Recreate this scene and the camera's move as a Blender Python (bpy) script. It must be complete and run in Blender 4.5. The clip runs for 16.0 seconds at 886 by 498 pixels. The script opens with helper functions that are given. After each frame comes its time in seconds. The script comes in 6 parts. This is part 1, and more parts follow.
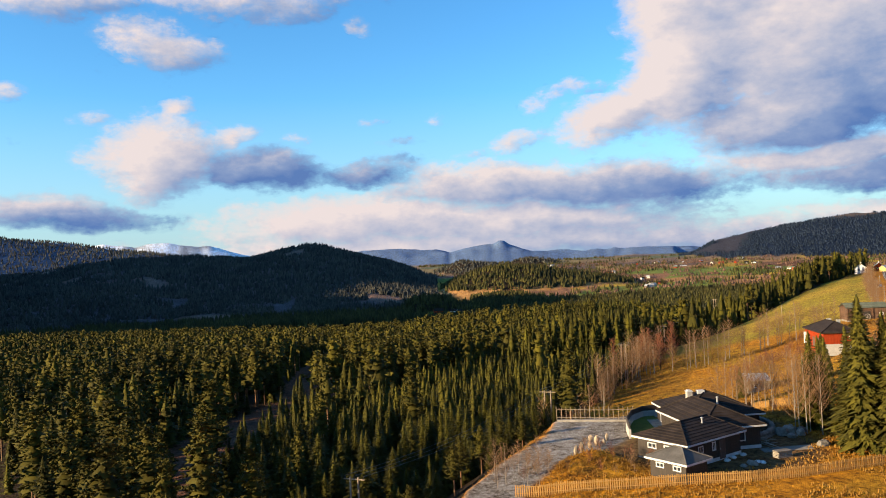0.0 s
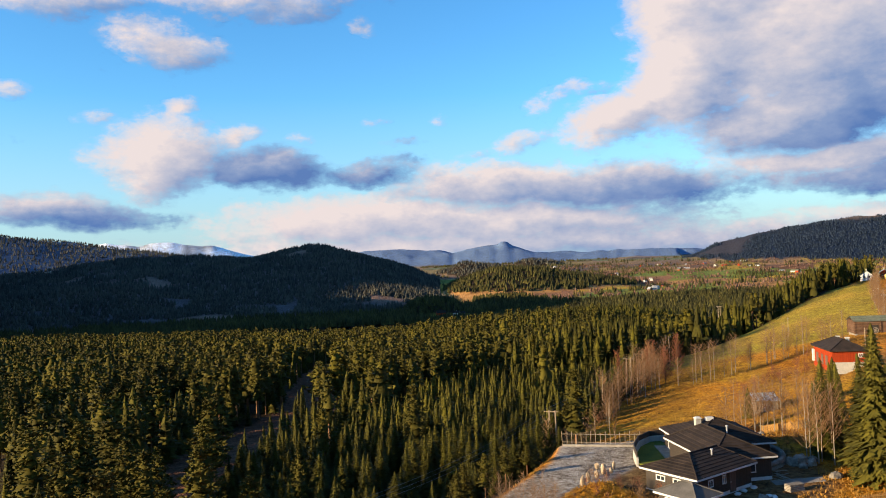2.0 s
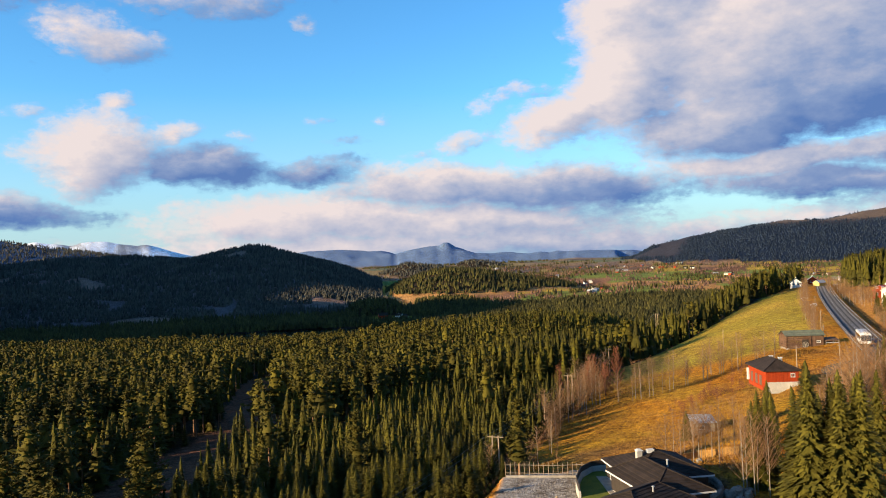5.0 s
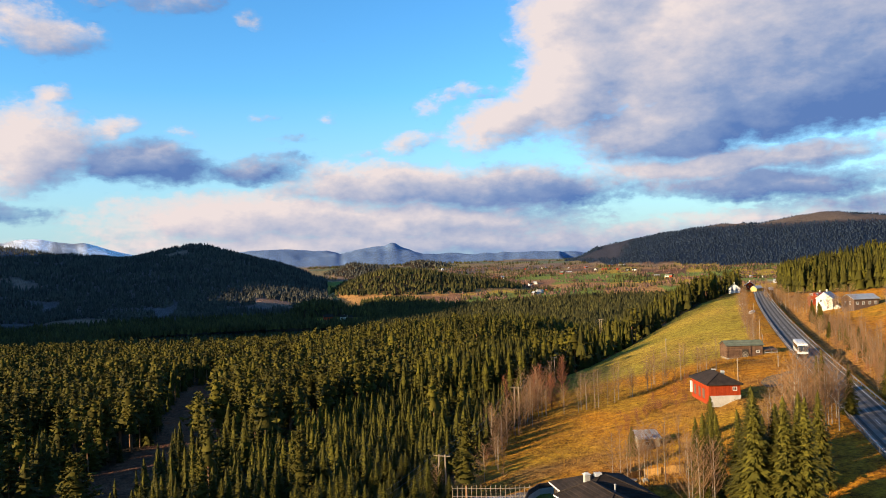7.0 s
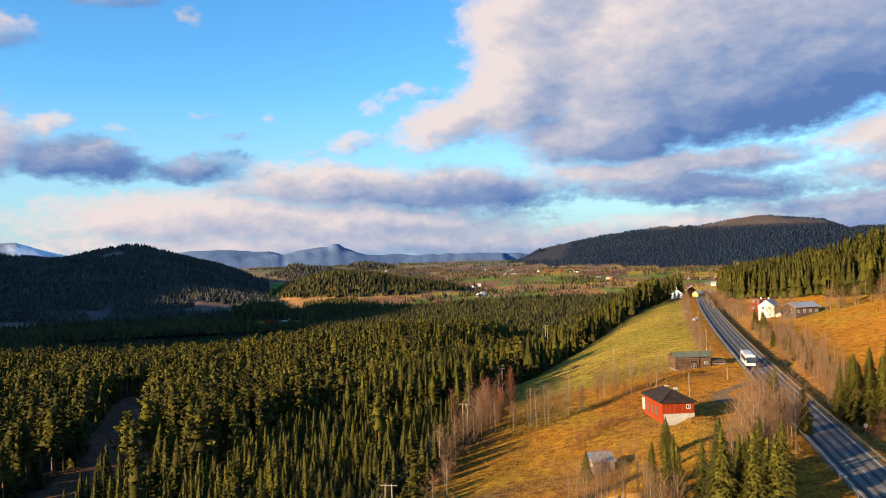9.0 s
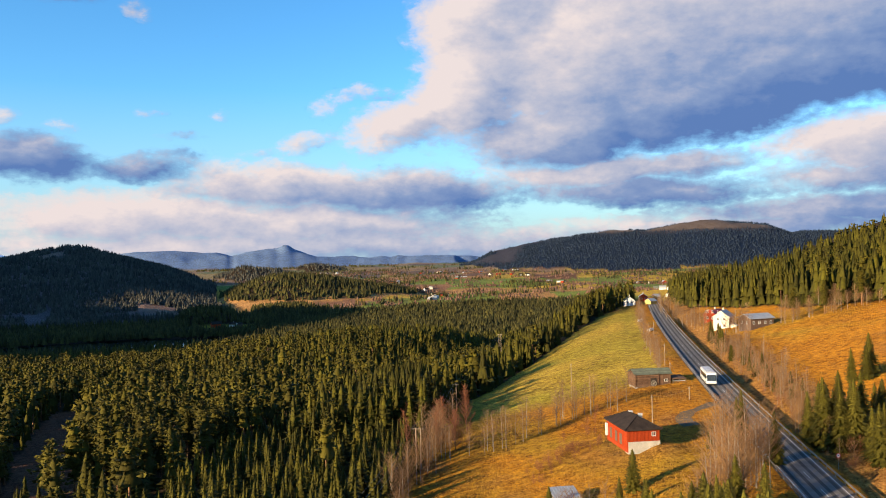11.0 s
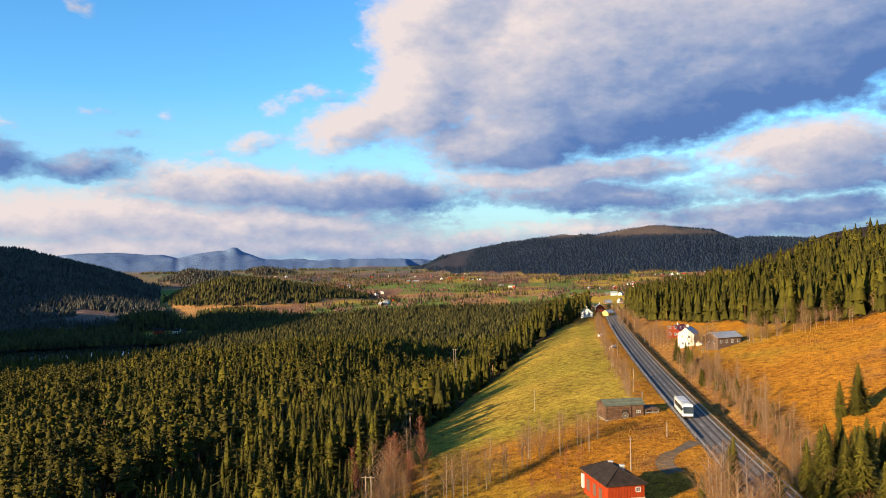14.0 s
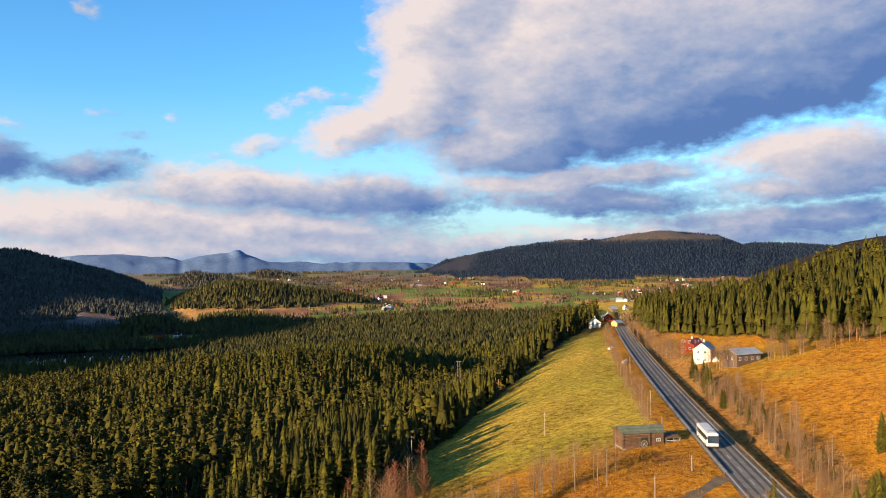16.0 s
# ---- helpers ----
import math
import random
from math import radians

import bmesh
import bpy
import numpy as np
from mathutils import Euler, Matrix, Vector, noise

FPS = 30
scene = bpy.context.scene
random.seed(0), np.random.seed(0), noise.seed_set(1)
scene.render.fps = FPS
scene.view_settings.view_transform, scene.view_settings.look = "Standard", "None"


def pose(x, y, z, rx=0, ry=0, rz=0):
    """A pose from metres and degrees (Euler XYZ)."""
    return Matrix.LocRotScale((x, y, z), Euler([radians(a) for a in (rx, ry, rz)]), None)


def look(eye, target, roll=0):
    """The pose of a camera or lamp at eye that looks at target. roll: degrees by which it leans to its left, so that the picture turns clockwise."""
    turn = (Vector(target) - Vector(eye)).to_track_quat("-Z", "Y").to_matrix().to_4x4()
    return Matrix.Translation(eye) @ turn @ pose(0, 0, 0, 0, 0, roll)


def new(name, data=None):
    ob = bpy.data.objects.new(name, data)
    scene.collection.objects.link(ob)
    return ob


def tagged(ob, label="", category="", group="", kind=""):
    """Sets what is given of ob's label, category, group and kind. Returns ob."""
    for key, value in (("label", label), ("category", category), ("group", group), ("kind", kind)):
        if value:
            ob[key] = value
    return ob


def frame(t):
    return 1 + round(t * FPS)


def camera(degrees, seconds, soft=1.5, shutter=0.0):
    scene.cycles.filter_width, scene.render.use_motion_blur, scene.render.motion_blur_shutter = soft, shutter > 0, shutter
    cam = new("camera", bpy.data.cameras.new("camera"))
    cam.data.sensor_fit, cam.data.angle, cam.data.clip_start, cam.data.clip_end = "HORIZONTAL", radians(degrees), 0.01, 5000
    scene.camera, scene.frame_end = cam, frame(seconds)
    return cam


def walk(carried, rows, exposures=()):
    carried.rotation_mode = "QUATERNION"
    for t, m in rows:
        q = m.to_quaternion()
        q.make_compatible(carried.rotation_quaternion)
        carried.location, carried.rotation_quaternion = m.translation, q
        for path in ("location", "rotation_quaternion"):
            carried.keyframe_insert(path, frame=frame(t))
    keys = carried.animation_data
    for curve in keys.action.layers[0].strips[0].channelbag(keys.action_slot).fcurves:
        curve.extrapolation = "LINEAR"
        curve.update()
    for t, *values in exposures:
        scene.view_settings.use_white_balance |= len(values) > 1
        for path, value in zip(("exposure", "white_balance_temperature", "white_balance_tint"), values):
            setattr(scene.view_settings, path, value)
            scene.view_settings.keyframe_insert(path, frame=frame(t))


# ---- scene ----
cam = camera(58.8, 16.0, soft=1.0)
PATH = [
    (0, (1.702, 8.431, 34.247), (3.352, 108.431, 35.397), -2.7),
    (0.5, (1.653, 8.807, 34.928), (3.253, 108.807, 36.128), -2.7),
    (1, (1.634, 9.409, 35.559), (3.184, 109.409, 36.759), -2.5),
    (1.5, (1.701, 9.884, 36.287), (3.101, 109.834, 37.537), -2.6),
    (2, (1.661, 10.238, 36.948), (2.961, 110.238, 38.148), -2.4),
    (2.5, (1.682, 10.593, 37.668), (3.132, 110.543, 38.868), -2.4),
    (3, (1.644, 10.836, 38.256), (4.195, 110.786, 39.456), -2.3),
    (3.5, (1.628, 10.830, 38.850), (5.578, 110.730, 40.050), -2.2),
    (4, (1.661, 11.001, 39.548), (7.161, 110.851, 40.648), -2.2),
    (6.5, (1.573, 11.873, 42.848), (15.123, 110.973, 43.598), -1.9),
    (7, (1.703, 13.219, 43.472), (17.103, 112.019, 44.172), -1.8),
    (7.5, (2.126, 15.160, 44.008), (19.376, 113.660, 44.708), -1.8),
    (8, (2.331, 16.899, 44.675), (21.331, 115.099, 45.325), -1.8),
    (8.5, (2.251, 18.483, 45.315), (23.051, 116.283, 45.865), -1.7),
    (9, (2.299, 20.135, 45.902), (24.699, 117.585, 46.502), -1.6),
    (11.5, (4.960, 32.690, 49.578), (34.860, 128.090, 50.228), -1.3),
    (12, (5.625, 35.687, 50.261), (37.075, 130.637, 50.911), -1.3),
    (12.5, (6.404, 38.776, 50.867), (39.304, 133.226, 51.567), -1.2),
    (13, (7.316, 41.927, 51.602), (41.466, 135.927, 52.352), -1.1),
    (13.5, (8.185, 45.209, 52.379), (42.585, 139.109, 53.129), -1.1),
    (14, (9.155, 48.318, 52.956), (43.405, 142.268, 53.856), -1.0),
    (14.5, (10.019, 51.231, 53.555), (44.169, 145.231, 54.556), -0.9),
    (15, (11.253, 54.497, 54.148), (45.253, 148.547, 55.248), -0.8),
    (15.5, (12.339, 57.944, 54.719), (46.239, 151.994, 55.969), -0.7),
    (16, (13.602, 61.409, 55.339), (47.402, 155.509, 56.689), -0.6),
]
walk(cam, [(t, look(eye, target, roll)) for t, eye, target, roll in PATH])
scene.view_settings.exposure = 1.65

# ---- light ----
SUN_AZ, SUN_EL = 250.0, 13.5          # compass degrees from +y, clockwise
to_sun = Vector((math.sin(radians(SUN_AZ)) * math.cos(radians(SUN_EL)),
                 math.cos(radians(SUN_AZ)) * math.cos(radians(SUN_EL)), math.sin(radians(SUN_EL))))
sun = new("sun", bpy.data.lights.new("sun", "SUN"))
sun.data.energy, sun.data.angle, sun.data.color = 5.0, radians(0.6), (1.0, 0.76, 0.45)
sun.matrix_world = look(to_sun * 500, (0, 0, 0))


class Nodes:
    """Short hand for node trees."""

    def __init__(self, tree):
        self.t = tree

    def add(self, kind, props=None, **links):
        n = self.t.nodes.new(kind)
        props = props or {}
        if "operation" in props:
            n.operation = props["operation"]
        if "use_clamp" in props:
            n.use_clamp = props["use_clamp"]
        if "data_type" in props:
            n.data_type, n.blend_type = props["data_type"], props["blend_type"]
        if "noise_dimensions" in props:
            n.noise_dimensions = props["noise_dimensions"]
        if "node_tree" in props:
            n.node_tree = props["node_tree"]
        if "layer_name" in props:
            n.layer_name = props["layer_name"]
        for k, v in links.items():
            sock = n.inputs[int(k[1:])] if k[0] == "i" and k[1:].isdigit() else n.inputs[k.replace("_", " ")]
            if isinstance(v, bpy.types.NodeSocket):
                self.t.links.new(v, sock)
            elif isinstance(v, bpy.types.Node):
                self.t.links.new(v.outputs[0], sock)
            else:
                sock.default_value = v
        return n

    def math(self, op, a, b=0.0, c=0.0, clamp=False):
        return self.add("ShaderNodeMath", {"operation": op, "use_clamp": clamp}, i0=a, i1=b, i2=c).outputs[0]

    def vec(self, op, a, b=(0, 0, 0)):
        n = self.add("ShaderNodeVectorMath", {"operation": op}, i0=a, i1=b)
        return n.outputs["Value"] if op == "DOT_PRODUCT" else n.outputs[0]

    def ramp(self, fac, stops):
        n = self.add("ShaderNodeValToRGB", None, Fac=fac)
        e = n.color_ramp.elements
        while len(e) < len(stops):
            e.new(0.5)
        for el, (p, c) in zip(e, stops):
            el.position, el.color = p, (*c, 1) if len(c) == 3 else c
        return n.outputs[0]

    def mix(self, fac, a, b, blend="MIX"):
        n = self.add("ShaderNodeMix", {"data_type": "RGBA", "blend_type": blend}, i0=fac, i6=a, i7=b)
        return n.outputs[2]

    def noise(self, vector, scale, detail=4.0, rough=0.55, dims="3D"):
        return self.add("ShaderNodeTexNoise", {"noise_dimensions": dims}, Vector=vector, Scale=scale, Detail=detail, Roughness=rough).outputs[0]


# clouds: azimuth, elevation, half width, half height (degrees), weight, brightness, tilt (degrees)
CLOUDS = [(-18.4, 7.6, 4.6, 2.7, 1.2, 0.22, 0), (-17.6, 10.6, 1.5, 1.0, 0.6, 0.2, 30), (-14.0, 9.4, 1.9, 0.9, 0.6, 0.15, 20), (-11.4, 6.9, 4.8, 1.7, 1.1, -0.34, -6), (-5.0, 6.2, 4.8, 1.0, 0.7, -0.42, 4),
          (-24.6, 4.1, 6.2, 1.0, 0.9, -0.26, -5), (-24.2, 17.5, 5.2, 1.3, 0.7, 0.05, 0), (-12.0, 18.2, 8.0, 1.3, 0.6, 0.05, 2), (-18.2, 15.1, 4.0, 1.4, 0.8, 0.12, -8)]
WISPS = [(-27.4, 12.3, 2.2, 0.8, 0.1, 0.1, 0), (-22.6, 10.5, 1.6, 0.8, 0.1, 0.1, 0), (-4.6, 16.5, 1.4, 0.8, 0.1, 0.1, 0), (-3.9, 10.4, 1.3, 0.6, 0.0, 0.1, 0), (1.0, 10.2, 1.4, 0.6, 0.05, 0.1, 0),
         (-8.8, 9.0, 2.0, 0.7, 0.05, 0.1, 0), (-1.8, 8.2, 2.4, 0.5, 0.05, -0.2, 0), (3.0, 7.5, 2.0, 0.6, 0.1, 0.1, 5), (6.9, 8.4, 2.8, 0.9, 0.4, 0.14, 12), (10.2, 11.4, 3.2, 0.9, 0.15, 0.15, 14)]
BANDS = [(-4.0, 2.9, 12.0, 1.7, 1.1, 0.22, 0), (-2.0, 4.6, 4.4, 1.1, 0.6, 0.18, 12), (7.0, 4.9, 10.5, 1.9, 1.2, 0.02, -3), (14.5, 4.5, 8.0, 1.7, 1.1, -0.16, -4), (6.0, 2.4, 14.0, 1.4, 1.1, 0.20, 0),
         (6.0, 0.9, 26.0, 1.3, 1.0, 0.14, 0), (29.0, 5.7, 10.0, 1.3, 1.1, 0.06, 3), (30.5, 4.2, 9.0, 1.2, 1.0, -0.16, 0), (38.0, 1.4, 15.0, 1.0, 0.9, -0.02, 0)]
GREAT_CLOUD = [(19.0, 12.4, 6.2, 4.4, 1.7, 0.20, 25), (14.6, 9.8, 4.8, 1.8, 1.1, 0.20, 14), (20.5, 17.6, 6.0, 4.2, 1.5, 0.18, 30), (30.0, 15.0, 13.0, 6.4, 1.8, 0.14, 14), (44.0, 17.0, 14.0, 6.0, 1.7, 0.06, 8),
               (37.0, 10.8, 14.0, 3.2, 1.8, -0.30, 8), (26.0, 8.8, 8.0, 2.7, 1.5, -0.08, 10), (47.0, 12.2, 9.0, 2.8, 1.5, -0.32, 8), (45.5, 6.7, 7.0, 1.9, 1.2, 0.16, 0), (46.0, 4.8, 9.0, 1.1, 1.0, -0.10, 0),
               (43.5, 2.5, 11.0, 1.3, 1.0, -0.24, 0), (42.0, 8.4, 3.0, 0.7, 0.3, -0.3, 5), (50.0, 9.0, 2.0, 0.9, 0.5, -0.3, 0)]


def cloud_group():
    g = bpy.data.node_groups.new("cloud_density", "ShaderNodeTree")
    g.interface.new_socket("p", in_out="INPUT", socket_type="NodeSocketVector")
    g.interface.new_socket("d", in_out="OUTPUT", socket_type="NodeSocketFloat")
    g.interface.new_socket("light", in_out="OUTPUT", socket_type="NodeSocketFloat")
    n = Nodes(g)
    p = n.add("NodeGroupInput").outputs[0]
    st = n.vec("MULTIPLY", p, (1.0, 1.7, 1.0))
    warp = n.add("ShaderNodeTexNoise", None, Vector=st, Scale=0.17, Detail=3.0).outputs[1]
    warp = n.vec("MULTIPLY", n.vec("SUBTRACT", warp, (0.5, 0.5, 0.5)), (6.0, 2.8, 0.0))
    q = n.vec("ADD", p, warp)
    best, total, shade = -3.0, 1e-4, 0.0
    for az, el, ra, re_, w, tone, tilt in CLOUDS + WISPS + BANDS + GREAT_CLOUD:
        off = n.vec("SUBTRACT", q, (az, el, 0))
        c, k = math.cos(radians(tilt)), math.sin(radians(tilt))
        d = n.add("ShaderNodeCombineXYZ", None, X=n.vec("DOT_PRODUCT", off, (c / ra, k / ra, 0)), Y=n.vec("DOT_PRODUCT", off, (-k / re_, c / re_, 0))).outputs[0]
        val = n.math("MULTIPLY_ADD", n.vec("DOT_PRODUCT", d, d), -max(w, 0.9), w)
        best = n.math("MAXIMUM", best, val)
        pull = n.math("POWER", n.math("MAXIMUM", n.math("ADD", val, 0.7), 0.0), 3.0)
        total = n.math("ADD", total, pull)
        side = n.math("ADD", n.vec("DOT_PRODUCT", d, (-0.22, 0.20, 0)), 0.5 + tone)
        shade = n.math("MULTIPLY_ADD", side, pull, shade)
    far = n.math("SUBTRACT", n.math("MULTIPLY", n.noise(st, 0.06, 2.0), 3.4), 2.35)
    gx = n.add("ShaderNodeSeparateXYZ", None, Vector=p)
    outside = n.math("MULTIPLY", n.math("SUBTRACT", n.math("ABSOLUTE", n.math("SUBTRACT", gx.outputs[0], 10.0)), 46.0), 0.05, clamp=True)
    best = n.math("ADD", n.math("MULTIPLY", best, n.math("SUBTRACT", 1.0, outside)), n.math("MULTIPLY", far, outside))
    f1 = n.math("MULTIPLY", n.math("SUBTRACT", n.noise(st, 0.30, 7.0, 0.58), 0.5), 2.1)
    f2 = n.math("MULTIPLY", n.math("SUBTRACT", n.noise(st, 1.2, 5.0, 0.62), 0.5), 1.0)
    f1 = n.math("ADD", f1, f2)
    inside = n.math("DIVIDE", shade, total)
    puffs = n.math("MULTIPLY", n.math("SUBTRACT", n.noise(st, 0.42, 5.0, 0.55), 0.5), 0.55)
    inside = n.math("ADD", inside, puffs)
    light = n.math("ADD", n.math("MULTIPLY", inside, n.math("SUBTRACT", 1.0, outside)), n.math("MULTIPLY", outside, 0.55))
    calm = n.math("MULTIPLY_ADD", n.math("MULTIPLY", best, 1.0, clamp=True), -0.6, 1.0)
    f1 = n.math("MULTIPLY", f1, calm)
    n.add("NodeGroupOutput", None, i0=n.math("ADD", n.math("MAXIMUM", best, -1.0), f1), i1=light)
    return g


world = bpy.data.worlds.new("world")
scene.world = world
world.use_nodes = True
world.node_tree.nodes.clear()
W = Nodes(world.node_tree)
way = W.add("ShaderNodeTexCoord").outputs["Generated"]
sep = W.add("ShaderNodeSeparateXYZ", None, Vector=way)
az = W.math("MULTIPLY", W.math("ARCTAN2", sep.outputs[0], sep.outputs[1]), 180 / math.pi)
el = W.math("MULTIPLY", W.math("ARCSINE", sep.outputs[2]), 180 / math.pi)
ae = W.add("ShaderNodeCombineXYZ", None, X=az, Y=el).outputs[0]
grp = cloud_group()
g0 = W.add("ShaderNodeGroup", {"node_tree": grp}, i0=ae)
d0 = g0.outputs[0]
d1 = W.add("ShaderNodeGroup", {"node_tree": grp}, i0=W.vec("ADD", ae, (-1.6, 1.0, 0))).outputs[0]
cover = W.ramp(W.math("MULTIPLY_ADD", d0, 0.5, 0.5), [(0.20, (0, 0, 0)), (0.38, (0.12, 0.12, 0.12)), (0.54, (0.50, 0.50, 0.50)), (0.86, (1, 1, 1))])
lit = W.math("MULTIPLY_ADD", W.math("SUBTRACT", d0, d1), 0.22, g0.outputs[1], clamp=True)
cloud_col = W.ramp(lit, [(0.05, (0.12, 0.23, 0.52)), (0.35, (0.27, 0.37, 0.61)), (0.62, (0.54, 0.56, 0.69)), (0.95, (0.92, 0.80, 0.78))])
sky = W.add("ShaderNodeTexSky")
sky.sky_type, sky.sun_disc, sky.sun_elevation, sky.sun_rotation = "NISHITA", False, radians(SUN_EL), radians(SUN_AZ)
sky.air_density, sky.dust_density, sky.ozone_density = 1.0, 0.4, 2.0
blue = W.add("ShaderNodeHueSaturation", None, Saturation=1.2, Value=1.0, Color=sky)
blue = W.mix(1.0, blue.outputs[0], (0.152, 0.248, 0.306, 1), "MULTIPLY")
low = W.math("MULTIPLY_ADD", el, -0.085, 1.0, clamp=True)
blue = W.mix(W.math("MULTIPLY", low, 0.80), blue, (0.50, 0.67, 0.86, 1))
col = W.mix(cover, blue, cloud_col)
bg = W.add("ShaderNodeBackground", None, Color=col, Strength=0.30)
W.add("ShaderNodeOutputWorld", None, Surface=bg)

# ---- materials ----
def material(name, dark, light, scale=1.0, fine=12.0, rough=0.85, bump=0.3, metal=0.0, per="", spread=0.35, streak=None, tone=0.62, deep=0.05):
    """Two-scale mottled surface between two base colours. per: 'object' or 'island' adds a shift of brightness to each piece."""
    m = bpy.data.materials.new(name)
    m.use_nodes = True
    m.node_tree.nodes.clear()
    n = Nodes(m.node_tree)
    co = n.add("ShaderNodeTexCoord").outputs["Object"]
    dark, light = [tuple(v * tone for v in c_) for c_ in (dark, light)]
    if streak:
        co = n.vec("MULTIPLY", co, streak)
    a = n.noise(co, scale, 3.0)
    b = n.noise(co, fine, 5.0, 0.65)
    f = n.math("ADD", n.math("MULTIPLY", n.math("SUBTRACT", a, 0.5), 1.7), n.math("MULTIPLY", n.math("SUBTRACT", b, 0.5), 1.3))
    f = n.math("ADD", f, 0.5, clamp=True)
    c = n.mix(f, (*dark, 1), (*light, 1))
    if per:
        rnd = n.add("ShaderNodeObjectInfo").outputs["Random"] if per == "object" else n.add("ShaderNodeNewGeometry").outputs["Random Per Island"]
        k = n.math("MULTIPLY_ADD", rnd, 2 * spread, 1.0 - spread)
        c = n.mix(1.0, c, n.add("ShaderNodeCombineXYZ", None, X=k, Y=k, Z=k).outputs[0], "MULTIPLY")
    s = n.add("ShaderNodeBsdfPrincipled", None, Base_Color=c, Roughness=rough, Metallic=metal)
    s.inputs["Specular IOR Level"].default_value = 0.15 if rough > 0.7 else 0.4
    if bump:
        bp = n.add("ShaderNodeBump", None, Strength=min(bump, 1.0), Distance=deep, Height=b)
        n.t.links.new(bp.outputs[0], s.inputs["Normal"])
    n.add("ShaderNodeOutputMaterial", None, Surface=s)
    return m


